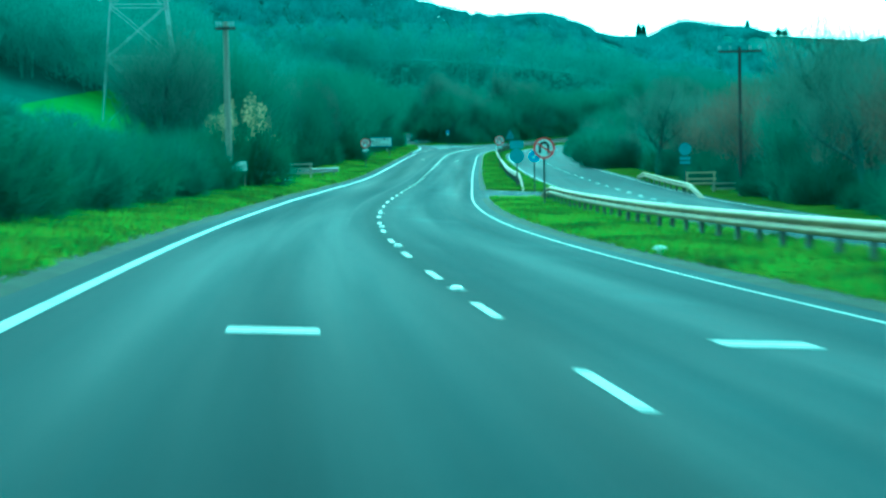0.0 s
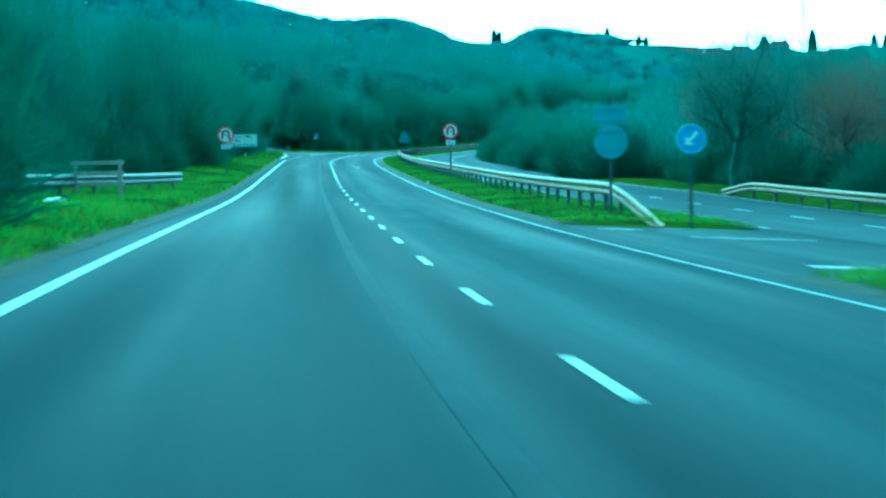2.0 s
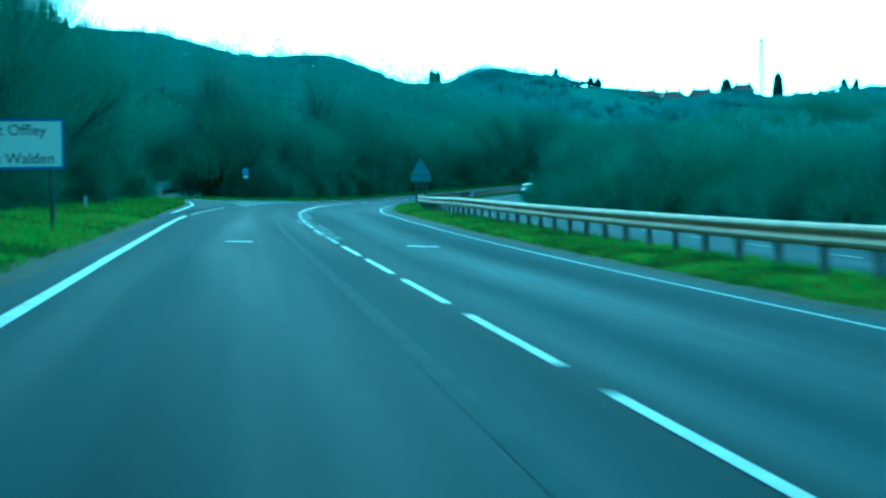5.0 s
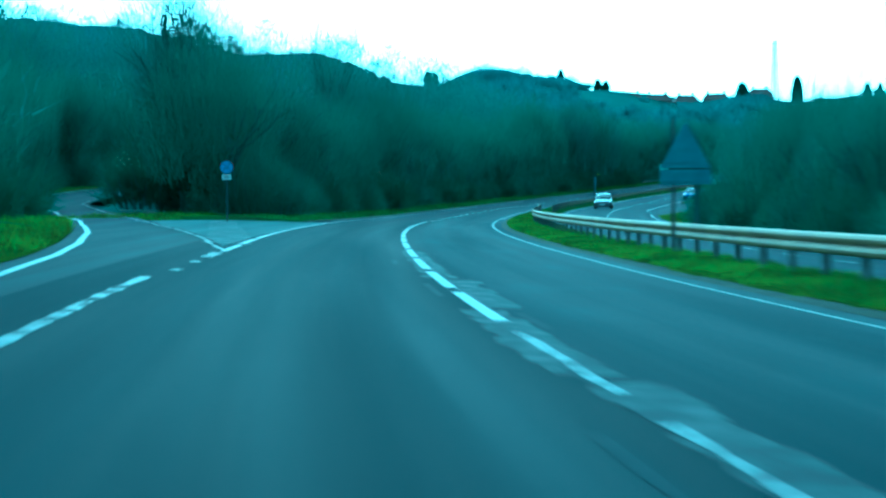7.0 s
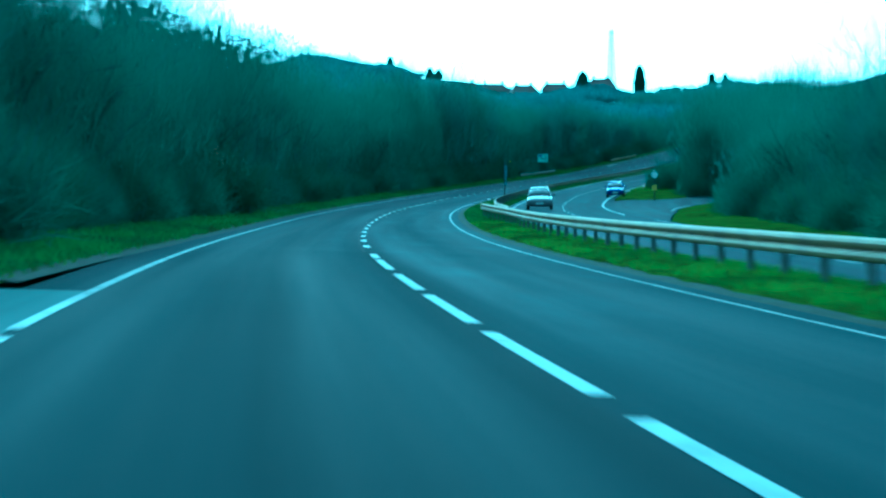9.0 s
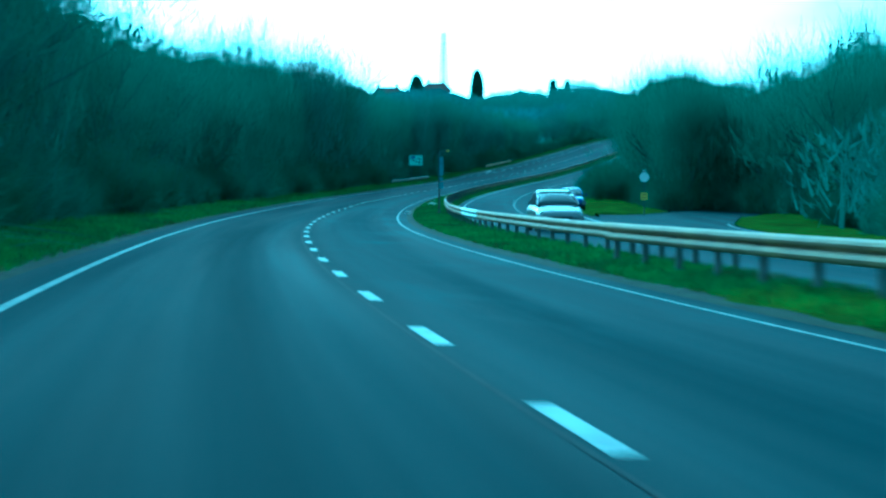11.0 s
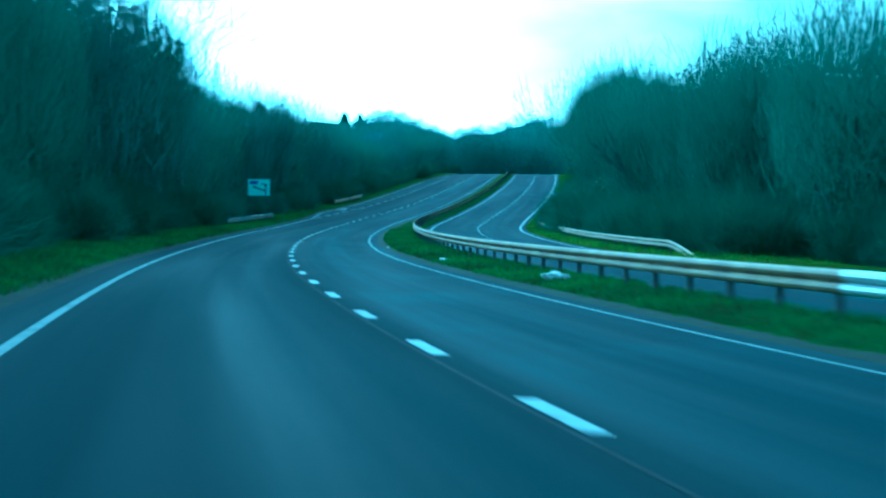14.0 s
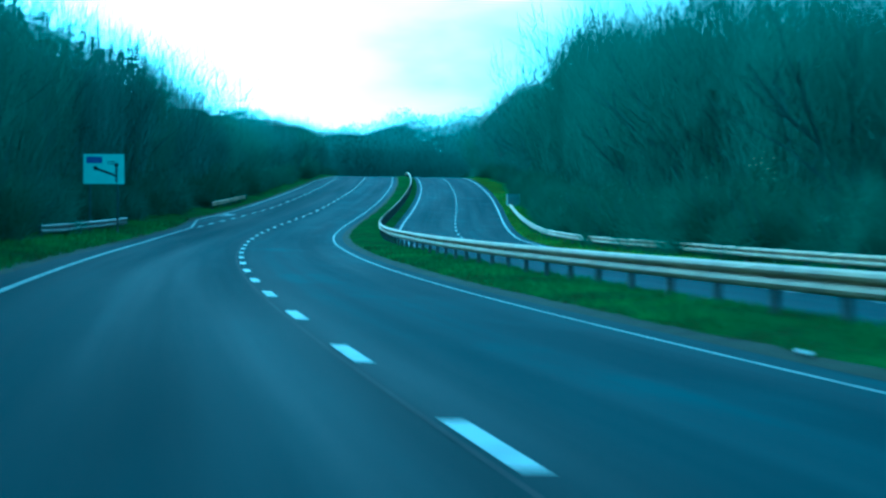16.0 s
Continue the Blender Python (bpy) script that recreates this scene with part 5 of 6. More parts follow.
def tree_meshes(seed, h, spread, ivy, twigs, upright=0.75, twig_mat=None, multi=1, fill=0.6, girth=0.022):
    """Trunk-and-limb mesh and crown mesh of a winter tree h metres tall."""
    rng = np.random.RandomState(seed)
    segs, tips = [], []

    def grow(p, d, length, r, level):
        n = 3 if level < 2 else 2
        for i in range(n):
            q = p + d * length / n
            r1 = r * (1 - 0.22 * (i + 1) / n * (1.6 if level else 1.2))
            segs.append((p, q, r, r1))
            p, r = q, r1
            d = unit(d + rng.randn(3) * (0.10 + 0.05 * level) + np.array((0, 0, 0.06)))
            if level < 3 and (i > 0 or level > 0):
                for _ in range(2 if level < 2 else 1):
                    a = rng.rand() * 2 * np.pi
                    out = np.array((np.cos(a), np.sin(a), 0.0))
                    nd = unit(d * upright + out * (1.05 - 0.35 * upright) * spread + np.array((0, 0, 0.15)))
                    grow(p, nd, length * (0.52 + 0.2 * rng.rand()), r * 0.55, level + 1)
            if level >= 1:
                tips.append((p, d, level))
        tips.append((p, d, level + 1))
        if level < 2:
            grow(p, d, length * 0.6, r * 0.8, level + 1)
    for m_ in range(multi):
        a = rng.rand() * 6.28
        d0 = unit(np.array((0.12 * np.cos(a), 0.12 * np.sin(a), 1.0)) + (0 if multi == 1 else 1) * np.array((0.25 * np.cos(a), 0.25 * np.sin(a), 0)))
        grow(np.array((0.25 * np.cos(a), 0.25 * np.sin(a), -0.3)) * (multi > 1) + np.array((0, 0, -0.3)), d0, h * 0.42, girth * h / max(1, multi ** 0.6), 0)
    V, F = tubes([q_ for q_ in segs if q_[2] > 0.0035 * h], 5)
    V2, F2 = tubes([q_ for q_ in segs if 0.0016 * h < q_[2] <= 0.0035 * h], 3)
    F = list(F) + [tuple(i + len(V) for i in f_) for f_ in F2]
    V = np.concatenate([V, V2]) if len(V2) else V
    k_ = (h - 1.3) / max(q_[1][2] for q_ in segs)
    V = V * k_
    trunk = mesh_from("trunk", V, F, M_BARK)
    P = np.array([t[0] for t in tips]) * k_
    D = np.array([t[1] for t in tips])
    tip_n = int(twigs * (1 - fill))
    idx = rng.randint(0, len(P), tip_n)
    b = P[idx] + rng.randn(tip_n, 3) * 0.3
    d = unit(D[idx] * 0.6 + rng.randn(tip_n, 3) * 0.38 + np.array((0, 0, 0.75)))
    thin = 1.35 - 0.8 * np.clip(b[:, 2] / h, 0, 1)
    T = [twig_tris(b, d, 0.55 + 0.75 * rng.rand(tip_n), (0.011 + 0.012 * rng.rand(tip_n)) * thin, rng)]
    if fill:
        # the dense mass of fine upright shoots that makes the crown's dome
        n = twigs - tip_n
        a = rng.rand(n) * 2 * np.pi
        q = np.sqrt(rng.rand(n))
        reach = h * 0.27 * spread * (1 + 0.16 * np.sin(3 * a + seed) + 0.08 * np.sin(7 * a))
        top = (h - 0.9) * (1 - 0.30 * q ** 2.2) * (1 + 0.05 * np.sin(5 * a + 4 * q + seed))
        low = h * (0.08 + 0.14 * q)
        u = rng.rand(n) ** 0.72
        b = np.stack([q * reach * np.cos(a), q * reach * np.sin(a), low + (top - low) * u], -1)
        d = unit(np.stack([0.28 * q * np.cos(a), 0.28 * q * np.sin(a), np.full(n, 1.0)], -1) + rng.randn(n, 3) * 0.24)
        T.append(twig_tris(b, d, 0.7 + 0.8 * rng.rand(n), (0.016 + 0.022 * rng.rand(n)) * (1.25 - 0.85 * u), rng))
    crown = tri_mesh("crown", np.concatenate(T), twig_mat or M_TWIG)
    leaves = None
    if ivy:
        low = P[P[:, 2] < h * 0.5]
        idx = rng.randint(0, len(low), ivy)
        b = low[idx] * np.array((0.6, 0.6, 1.0)) * (0.3 + 0.7 * rng.rand(ivy, 1)) + rng.randn(ivy, 3) * 0.3
        b[:, 2] = np.abs(b[:, 2])
        d = unit(rng.randn(ivy, 3))
        leaves = tri_mesh("leaves", twig_tris(b, d, 0.2 + 0.25 * rng.rand(ivy), 0.03 + 0.04 * rng.rand(ivy), rng), M_IVY)
    return trunk, crown, leaves


def shrub_mesh(seed, n, h, w, mat, fine=1.0):
    """A thicket: many rising stems with side twigs, ragged at the top."""
    rng = np.random.RandomState(seed)
    a = rng.rand(n) * 2 * np.pi
    rr = w * np.sqrt(rng.rand(n))
    lump = 0.65 + 0.35 * np.sin(a * 3 + seed) * np.cos(rr * 2.1 + seed)
    zz = h * lump * (rng.rand(n) ** 0.75) * (1 - 0.35 * (rr / w) ** 2)
    b = np.stack([rr * np.cos(a), rr * np.sin(a), zz], -1)
    d = unit(np.stack([np.cos(a) * 0.35, np.sin(a) * 0.35, np.full(n, 0.75)], -1) + rng.randn(n, 3) * 0.55)
    t = twig_tris(b, d, (0.45 + 0.95 * rng.rand(n)), (0.011 + 0.026 * rng.rand(n)) * fine, rng)
    return t


def place_tree(kind, m, label, group, category="tree"):
    trunk, crown, leaves = kind
    th = thing("tree", m, label, category, group)
    part("trunk", trunk, None, th)
    part("crown", crown, None, th)
    if leaves is not None:
        part("ivy", leaves, None, th, "dark ivy leaves")
    return th


KINDS = [tree_meshes(31, 10, 1.0, 250, 4200), tree_meshes(32, 10, 0.8, 400, 4000, 0.9, M_TWIG2), tree_meshes(33, 10, 1.15, 100, 3000, 0.7, fill=0.0, girth=0.028),
         tree_meshes(34, 10, 0.9, 500, 3800, 0.85, M_TWIG2, 3), tree_meshes(35, 10, 1.0, 300, 4200, 0.8, M_TWIG2, 2), tree_meshes(36, 10, 1.1, 0, 3600, 0.75, M_RUST, 2, 0.35),
         tree_meshes(37, 10, 0.62, 4000, 1500, 0.92, fill=0.0, girth=0.036),
         tree_meshes(38, 10, 0.8, 0, 1800, 0.95, multi=8, fill=0.0, girth=0.055)]
LABELS = ["bare winter tree with ivy at the wood's edge", "slender ivy-clad winter tree at the wood's edge", "spreading bare winter tree beside the road",
          "many-stemmed ivy-green winter tree at the wood's edge", "bare olive-twigged tree with two stems beside the road", "russet-twigged bare thorn tree beside the road",
          "tall bare tree with an ivy-clad trunk above the wood",
          "fan of many upright bare stems rising over the thicket"]
SHRUB_TRIS = [np.concatenate([shrub_mesh(41 + i, 2500, 3.0, 2.0, None, 0.6), shrub_mesh(51 + i, 700, 2.3, 2.1, None, 0.9)]) for i in range(3)]
SHRUB_MATS = (M_THICKET, M_IVY, M_THICKET)
SHRUB_MESH = [tri_mesh("shrub", t_, m_) for t_, m_ in zip(SHRUB_TRIS, SHRUB_MATS)]
STEM_MESH = []
for i in range(3):
    rng = np.random.RandomState(47 + i)
    a_, r_ = rng.rand(90) * 6.283, 1.5 * np.sqrt(rng.rand(90))
    foot_ = np.stack([r_ * np.cos(a_), r_ * np.sin(a_), np.full(90, -0.1)], -1)
    way_ = unit(np.stack([0.3 * np.cos(a_), 0.3 * np.sin(a_), np.ones(90)], -1) + 0.15 * rng.randn(90, 3))
    STEM_MESH.append(tri_mesh("stems", twig_tris(foot_, way_, 1.6 + 1.6 * rng.rand(90), 0.018 + 0.02 * rng.rand(90), rng), M_BARK))
undergrowth = [[], [], []]
SHRUB_LABELS = ["dense olive thicket of bare stems on the verge", "dark ivy-green bush at the wood's edge", "grey-green thicket of bare stems on the verge"]
first = {}
rnd = random.Random(5)


def put_tree(i, s, o, h):
    p = world_at(float(s), float(o))
    # far trees are cut down to fit the skyline in the camera's view
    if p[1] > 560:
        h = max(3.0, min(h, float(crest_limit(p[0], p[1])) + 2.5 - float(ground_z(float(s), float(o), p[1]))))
    m = stand(s, o, rnd.uniform(0, 360), -0.1, (h / 10 * rnd.uniform(0.9, 1.15), h / 10 * rnd.uniform(0.9, 1.15), h / 10))
    if i not in first:
        first[i] = place_tree(KINDS[i], m, LABELS[i], "roadside trees")
        return first[i]
    src = first[i]
    keep = src.matrix_basis.copy()
    src.matrix_basis = Matrix.Identity(4)
    ob = copy_thing(src, m)
    src.matrix_basis = keep
    return ob


def put_shrub(i, s, o, h, named=True):
    sc = (h / 3.2 * rnd.uniform(0.85, 1.2), h / 3.2 * rnd.uniform(0.85, 1.2), h / 3.2)
    m = stand(s, o, rnd.uniform(0, 360), -0.15, sc)
    if not named:
        a = np.array(m)
        undergrowth[i].append(SHRUB_TRIS[i][::3] @ a[:3, :3].T + a[:3, 3])
        return None
    ob = thing("shrub", m, SHRUB_LABELS[i], "bush", "roadside bushes")
    part("foliage", SHRUB_MESH[i], None, ob)
    part("stem_clump", STEM_MESH[i], None, ob)
    return ob


def belt(s0, s1, step, off, high, kinds, jitter=1.2, shrub=0.0, shrub_h=2.5, reach=1.7):
    """A row of trees along the road, with bushes at its foot."""
    v = s0
    while v < s1:
        h = high(v) * rnd.uniform(0.8, 1.15)
        put_tree(rnd.choice(kinds), v, off(v) + rnd.uniform(-jitter, jitter), h)
        v += step * rnd.uniform(0.75, 1.25)
    if shrub:
        v = s0
        sg_ = 1 if off(s0) < 0 else -1
        odd = True
        while v < s1:
            put_shrub(rnd.choice((0, 1, 1, 2)), v, off(v) + sg_ * (reach if odd else reach - 1.0) + rnd.uniform(-0.5, 0.5), shrub_h * rnd.uniform(0.7, 1.3), odd)
            odd = not odd
            v += shrub * rnd.uniform(0.7, 1.3)


# hedge, thicket and trees on the near side before the junction
v = 14.0
while v < 62:
    put_shrub(rnd.choice((0, 1, 2)), v, -8.6 + rnd.uniform(-0.7, 0.7), 2.6 * rnd.uniform(0.85, 1.15))
    put_shrub(rnd.choice((1, 0)), v + 1, -11.0 + rnd.uniform(-0.7, 0.7), 2.9 * rnd.uniform(0.85, 1.15), False)
    v += 2.4
belt(101, 110, 3.6, lambda s: -15.5, lambda s: 9.5, (0, 1, 3, 4), shrub=0)
v = 90.0
while v < 110:
    put_shrub(rnd.choice((0, 1, 2)), v, -12.2 + rnd.uniform(-0.6, 0.6), 3.0 * rnd.uniform(0.8, 1.2))
    v += 2.6
belt(110, 218, 5.2, lambda s: -14.2 + 3.2 * float(smooth(118, 150, s)) if s < 190 else slip_l(s) - 7.0, lambda s: 9.5, (0, 1, 3, 4), shrub=3.0, shrub_h=3.0)
belt(222, 244, 5.0, lambda s: slip_l(s) - 6.5, lambda s: 9.0, (1, 3, 4), shrub=2.6, shrub_h=2.6)
belt(246, 292, 3.8, lambda s: slip_l(s) - 4.2, lambda s: 6.6, (1, 3, 4), jitter=0.5, shrub=2.4, shrub_h=3.0, reach=0.7)
belt(292, 372, 4.4, lambda s: slip_l(s) - 4.5, lambda s: 9.0, (1, 3, 4), shrub=2.4, shrub_h=3.2, reach=0.7)
# island wood and the long bank
belt(284, 330, 4.5, lambda s: -10.8 - 0.02 * (s - 284), lambda s: 8.8, (0, 3, 4), shrub=2.6, shrub_h=3.4, reach=2.2)
belt(330, 640, 4.4, lambda s: -11.3, lambda s: float(np.interp(s, (330, 350, 370, 430, 460, 500, 540, 640), (9.2, 9.8, 10.8, 11.4, 13.2, 13.6, 11.2, 8.5))) + 0.9 * math.sin(s / 17), (0, 1, 3, 4), shrub=2.8, shrub_h=3.0, reach=2.3)
belt(640, 790, 6.0, lambda s: -10.0, lambda s: 8.0, (0, 4, 2), shrub=6)
# far side of the opposite carriageway
belt(20, 150, 5.0, lambda s: 21.0, lambda s: 6.8, (2, 5, 0, 4), shrub=3.4, shrub_h=2.6)
belt(150, 382, 5.0, lambda s: float(np.interp(s, (150, 270, 293, 311, 328, 345, 381), (17.6, 17.0, 18.2, 20.3, 21.8, 23.0, 24.2))), lambda s: 4.2 + 2.6 * smooth(190, 300, s), (0, 3, 4), jitter=0.6, shrub=2.6, shrub_h=3.0, reach=1.6)
belt(404, 462, 4.4, lambda s: float(np.interp(s, (404, 425, 462), (29, 33, 24))), lambda s: 12.3 - 1.3 * float(smooth(436, 462, s)), (1, 3, 4), shrub=3.4, shrub_h=3.0)
belt(442, 640, 4.2, lambda s: 23.8 - 1.4 * float(smooth(540, 600, s)), lambda s: float(np.interp(s, (440, 465, 500, 520, 560, 600, 640), (11.6, 11.6, 12.0, 12.8, 14.8, 17.0, 17.8))), (1, 3, 1, 3, 4), shrub=3.0, shrub_h=2.8)
belt(640, 790, 6.0, lambda s: 20.0, lambda s: 15.5 - 6.5 * float(smooth(660, 750, s)), (0, 4, 2), shrub=6)

v = 466.0
while v < 640:
    put_shrub(1, v, 18.4 + rnd.uniform(-0.5, 0.5), 3.0 * rnd.uniform(0.8, 1.25))
    v += 2.7
# shrubs hung with pale seed heads
def seedy(s, o, h, n, seed, low=0.0):
    ob = put_shrub(1, s, o, h)
    th = thing("seed_head_climber", ob.matrix_basis.copy(), "pale fluffy seed heads of a climber over a bush", "climber")
    rng = np.random.RandomState(seed)
    b = shrub_mesh(seed, n, 3.3, 1.9, None)[:, 0] + np.array((0, 0, 0.35))
    lump = np.array([noise.noise((x * 0.9, y * 0.9, z * 0.9 + seed)) for x, y, z in b])
    b = b[(lump > 0.12) & (b[:, 2] > low)]
    part("fluffy_tuft", tri_mesh("fluffy_tuft", twig_tris(b, unit(rng.randn(len(b), 3)), 0.05 + 0.06 * rng.rand(len(b)), 0.025 + 0.025 * rng.rand(len(b)), rng), M_FLUFF), None, th)["kind"] = "stuff"


seedy(71, -7.6, 4.3, 13000, 61, 1.7)
put_shrub(1, 74, -9.6, 3.2)
put_shrub(1, 70, -9.8, 3.0)
put_shrub(1, 78, -10.2, 3.2)
seedy(293, -14.9, 4.6, 900, 62, 0.8)
put_shrub(1, 292, -12.4, 4.2)
seedy(338, -8.6, 4.6, 2400, 63, 1.2)
for i, (s, o, h) in enumerate(((520, 18.6, 4.4), (537, 18.6, 3.8), (556, 18.6, 4.2), (505, 18.6, 3.4))):
    seedy(s, o, h, 1500, 64 + i)


# ---- woodland behind: on the bank, up the ridge, and beyond the far side ----
def woodland(name, pts, label, seed, per=150, size=1.0, mat=M_WOODLAND):
    """A mass of far trees as sprays of twigs with trunks, on ground points (x, y, z, height)."""
    rng = np.random.RandomState(seed)
    out = []
    for x, y, z, h in pts:
        n = per
        w = max(h * rng.uniform(0.26, 0.40), 2.4 * min(1.0, h / 4))
        a = rng.rand(n) * 6.283
        zz = rng.rand(n) ** 0.8
        rr = w * np.sqrt(rng.rand(n)) * np.sqrt(np.clip(1.15 - (2 * zz - 0.9) ** 2, 0.05, 1))
        b = np.stack([x + rr * np.cos(a), y + rr * np.sin(a), z - 0.5 + h * (0.12 + 0.80 * zz)], -1)
        d = unit(np.stack([np.cos(a) * 0.4, np.sin(a) * 0.4, np.full(n, 0.9)], -1) + rng.randn(n, 3) * 0.4)
        out.append(twig_tris(b, d, (0.8 + 1.2 * rng.rand(n)) * size * (1.1 - 0.6 * zz), (0.034 + 0.06 * rng.rand(n)) * size, rng))
        tb = np.array([[x, y, z - 0.5]])
        out.append(twig_tris(tb, np.array([[0, 0, 1.0]]), np.array([h * 0.9]), np.array([0.16]), rng))
    ob = new(name, tri_mesh(name, np.concatenate(out), mat))
    return tagged(ob, label, "woodland", kind="stuff")


def scatter(n, s0, s1, o0, o1, h0, h1, seed):
    rng = np.random.RandomState(seed)
    s, o = s0 + (s1 - s0) * rng.rand(n), o0 + (o1 - o0) * rng.rand(n)
    p = world_at(s, o)
    z = ground_z(s, o, p[:, 1])
    return np.stack([p[:, 0], p[:, 1], z, h0 + (h1 - h0) * rng.rand(n)], -1)


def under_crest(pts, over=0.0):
    """Trims the woods at the valley's head to the skyline that the camera sees along the road."""
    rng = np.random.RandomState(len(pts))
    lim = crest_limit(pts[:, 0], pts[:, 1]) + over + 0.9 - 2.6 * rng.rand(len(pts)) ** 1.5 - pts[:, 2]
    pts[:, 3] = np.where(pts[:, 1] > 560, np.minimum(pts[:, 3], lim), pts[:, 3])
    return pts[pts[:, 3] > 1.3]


woodland("woodland", scatter(90, 400, 450, -100, -38, 8, 11, 70), "bare trees where the side road turns away", 69, 330)
bank = scatter(1000, 205, 640, -16, -110, 8.5, 13, 71)
bs, bo = chain(bank[:, 0], bank[:, 1])
bank[:, 3] *= np.interp(bs, (205, 255, 300, 420, 480), (1.05, 1.05, 0.82, 0.86, 1.0))
keep = np.array([not (s < 362 and slip_l(s) - 4 < o < slip_r(s) + 3) for s, o in zip(bs, bo)])
woodland("woodland", under_crest(bank[keep], 2.0), "dense bare winter wood on the bank above the road", 72, 280)
woodland("woodland", scatter(260, 174, 215, -16, -75, 6, 10, 73), "winter wood behind the verge trees", 74, 260)
woodland("woodland", scatter(520, 60, 400, 24, 70, 5, 8, 75), "winter thickets behind the far verge", 76, 200)
woodland("woodland", scatter(600, 440, 800, 26, 80, 8.5, 12, 77), "bare winter wood on the far side", 78, 280)


woodland("woodland", under_crest(scatter(520, 836, 890, -62, 70, 10, 20, 79), 3.4), "wood closing the view beyond the brow", 80, 500)


def slope_wood(n, x0, x1, y0, y1, h0, h1, seed):
    rng = np.random.RandomState(seed)
    x, y = x0 + (x1 - x0) * rng.rand(n), y0 + (y1 - y0) * rng.rand(n)
    s, o = chain(x, y)
    ok = (np.abs(o) > 22) & ~((np.abs(x - 267) < 24) & (np.abs(y - 770) < 24)) & (y < 935 + 0.04 * x)
    x, y, s, o = x[ok], y[ok], s[ok], o[ok]
    return under_crest(np.stack([x, y, ground_z(s, o, y), h0 + (h1 - h0) * rng.rand(len(x))], -1), -0.8 - 2.4 * ((x > 266) & (x < 328) | (x > 364) & (x < 398)))


woodland("woodland", slope_wood(3200, -260, 620, 600, 950, 7, 11, 81), "bare wood covering the ridge, haze painted into its colour", 82, 100, 2.6, M_HAZEWOOD)
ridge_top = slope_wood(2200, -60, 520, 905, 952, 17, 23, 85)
woodland("woodland", ridge_top, "trees along the crest of the ridge", 86, 230, 1.5, M_HAZEWOOD)
rng = np.random.RandomState(91)
crowns = []
for _ in range(95):
    x, y, over, wide = -60 + 580 * rng.rand(), 943 + 7 * rng.rand(), -0.4 + 3.6 * rng.rand() ** 1.4, rng.uniform(2.2, 4.8)
    if 266 < x < 328 or 364 < x < 398:
        continue
    for q in np.linspace(-1, 1, 5):
        x1, y1 = x + wide * q, y + rng.uniform(-1, 1)
        s1, o1 = chain(np.array([x1]), np.array([y1]))
        z1 = float(ground_z(s1[0], o1[0], y1))
        crowns.append((x1, y1, z1, max(3.0, float(np.interp(x, CREST[:, 0], CREST[:, 1])) - z1 + over - (0.9 * wide + over) * q * q)))
woodland("woodland", crowns, "single round crowns rising over the ridge's skyline", 92, 170, 1.2, M_HAZEWOOD)
hillside = slope_wood(900, -330, 60, 250, 700, 8, 13, 83)
hillside = hillside[chain(hillside[:, 0], hillside[:, 1])[1] < -78]
woodland("woodland", hillside, "wood covering the hillside", 84, 260, 1.3, M_HAZEWOOD)
woodland("woodland", scatter(130, 112, 200, -46, -85, 5, 9, 87), "dark thicket beside the pasture", 88, 160, 1.2)
woodland("woodland", scatter(110, 84, 136, -19, -48, 1.6, 2.8, 89), "scrub on the slope behind the hedge", 90, 220, 0.9)


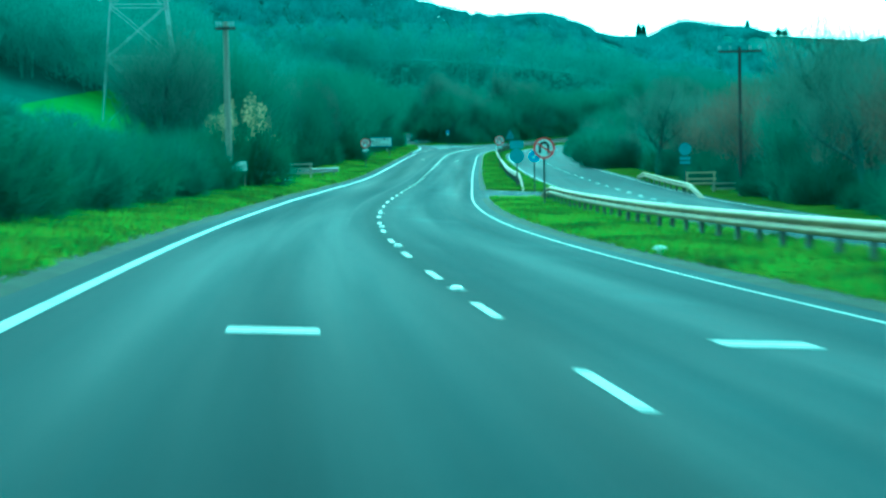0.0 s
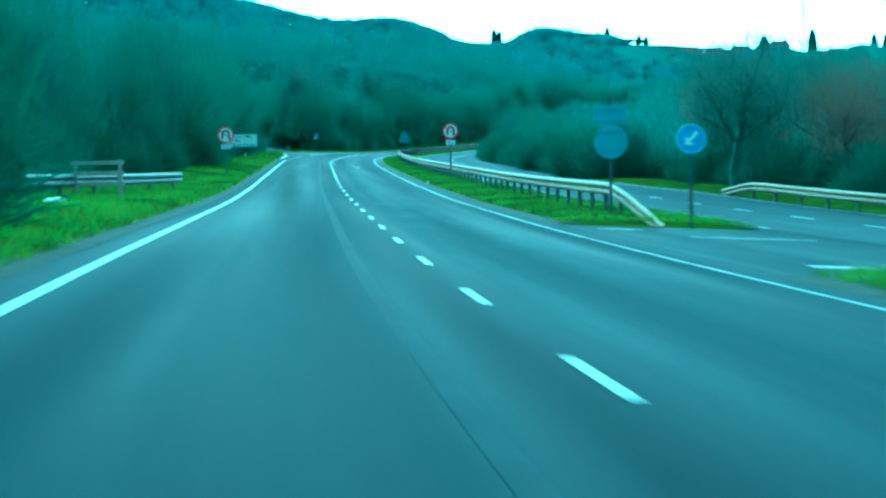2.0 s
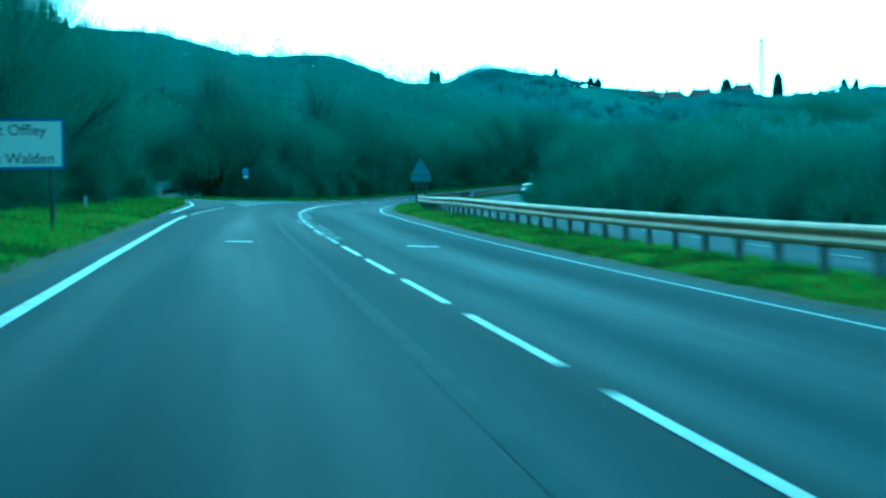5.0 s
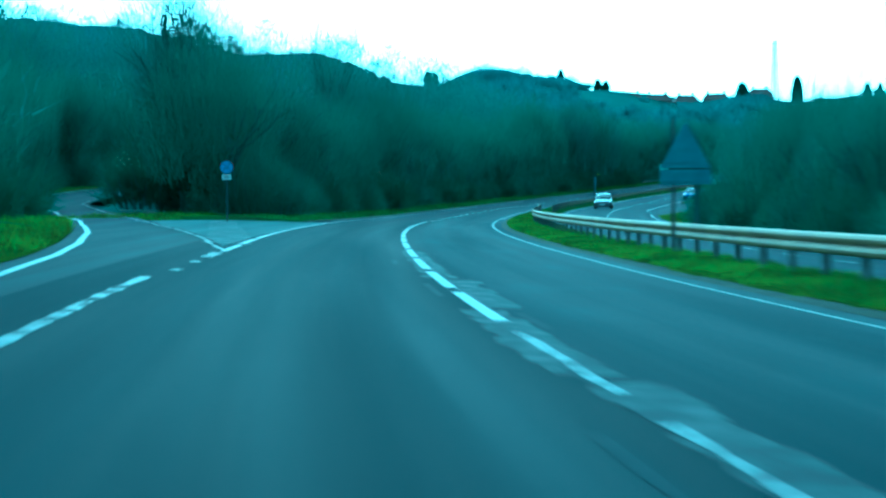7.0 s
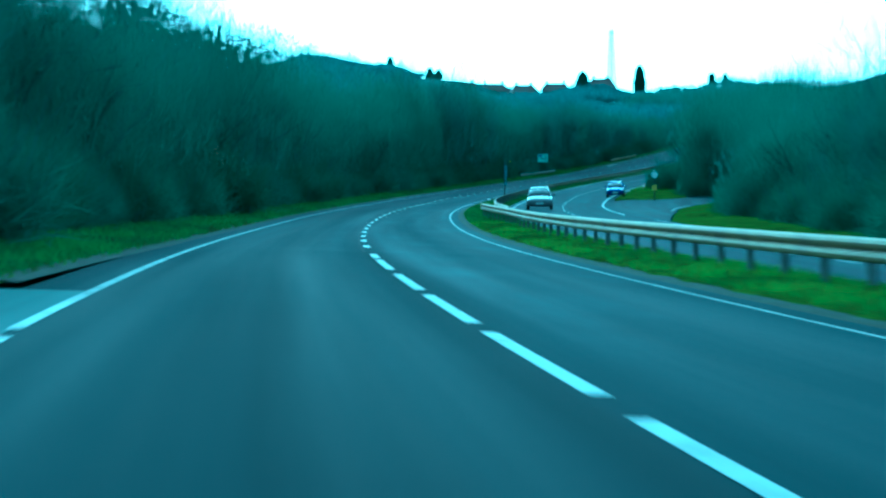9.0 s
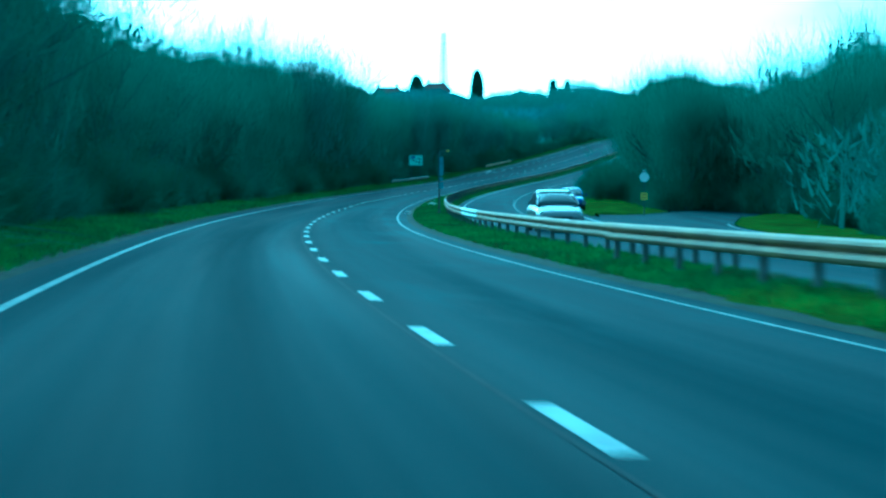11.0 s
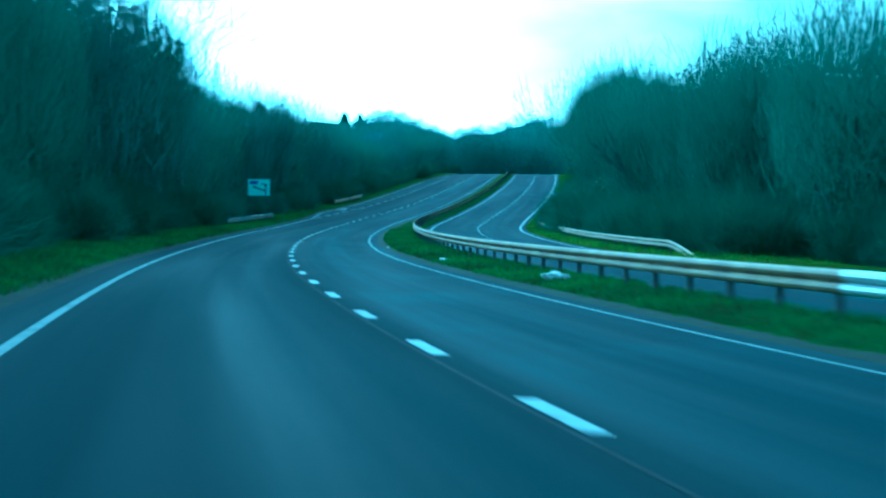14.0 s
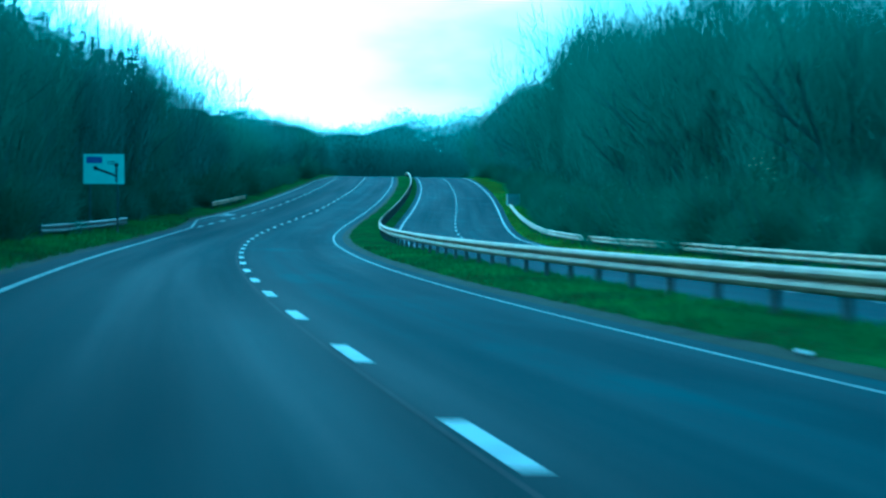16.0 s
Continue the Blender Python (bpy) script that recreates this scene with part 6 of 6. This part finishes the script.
# conifers and tall trees on the skyline
def conifer(x, y, h, w, seed, label, kind=0):
    s_, o_ = chain(np.array([x]), np.array([y]))
    z = float(ground_z(s_[0], o_[0], y)) - 0.3
    rng = np.random.RandomState(seed)
    th = thing("conifer", pose(x, y, z), label, "tree", "skyline trees")
    part("trunk", rod((0, 0, 0), (0, 0, h * 0.9), 0.3, 0.05, 8), M_BARK, th)
    n = 2600
    zz = rng.rand(n)
    a = rng.rand(n) * 6.283
    prof = np.sin(np.pi * np.clip(zz * 0.85 + 0.15, 0, 1)) ** 0.6 if kind == 0 else (1 - zz) ** 0.8
    rr = w * prof * np.sqrt(rng.rand(n))
    b = np.stack([rr * np.cos(a), rr * np.sin(a), h * (0.06 + 0.92 * zz)], -1)
    d = unit(np.stack([np.cos(a) * 0.5, np.sin(a) * 0.5, np.full(n, 0.8)], -1) + rng.randn(n, 3) * 0.3)
    part("crown", tri_mesh("crown", twig_tris(b, d, 0.8 + 0.9 * rng.rand(n), 0.2 + 0.22 * rng.rand(n), rng), M_FIR), None, th)


for i, (x, y, zt, w, kd) in enumerate(((360, 951, 53.0, 2.4, 0), (188, 948, 53.6, 1.3, 0), (191, 949, 53.0, 1.2, 0), (265, 950, 50.2, 1.6, 1), (269, 951, 49.4, 1.5, 1),
                                       (394.5, 951, 50.0, 1.8, 0), (333, 950, 49.8, 3.0, 0), (345, 951, 47.6, 2.2, 1), (401, 951, 50.0, 2.6, 1), (248, 950, 54.4, 2.2, 1))):
    s_, o_ = chain(np.array([x]), np.array([y]))
    conifer(x, y, zt - float(ground_z(s_[0], o_[0], y)), w, 90 + i, "dark conifer standing above the ridge", kd)
for s, o, h in ((290, -12.6, 14.2), (294.5, -12.4, 14.0), (303, -13.0, 13.2), (344, -12.0, 17.0), (350, -12.4, 14.0)):
    put_tree(6, s, o, h)
for s, o, h in ((299, -12.4, 12.6), (308, -11.8, 12.0), (361, -12.6, 14.0), (465, -43.8, 15), (460, -41, 12.5), (438, -38, 13.0), (428, -36, 13.5), (420, -36, 12.5), (405, -35, 11.0)):
    put_tree(2, s, o, h)

for i, lst in enumerate(undergrowth):
    ob = new("undergrowth", tri_mesh("undergrowth", np.concatenate(lst), SHRUB_MATS[i]))
    tagged(ob, "tangled winter undergrowth between the roadside bushes", "undergrowth", kind="stuff")
put_tree(7, 328, 23.5, 10.4)
for s, o, h in ((124, 17.4, 8.4), (73, 20.5, 10.5), (79, 22.0, 10.0), (84, 21.0, 8.5)):
    put_tree(2, s, o, h)
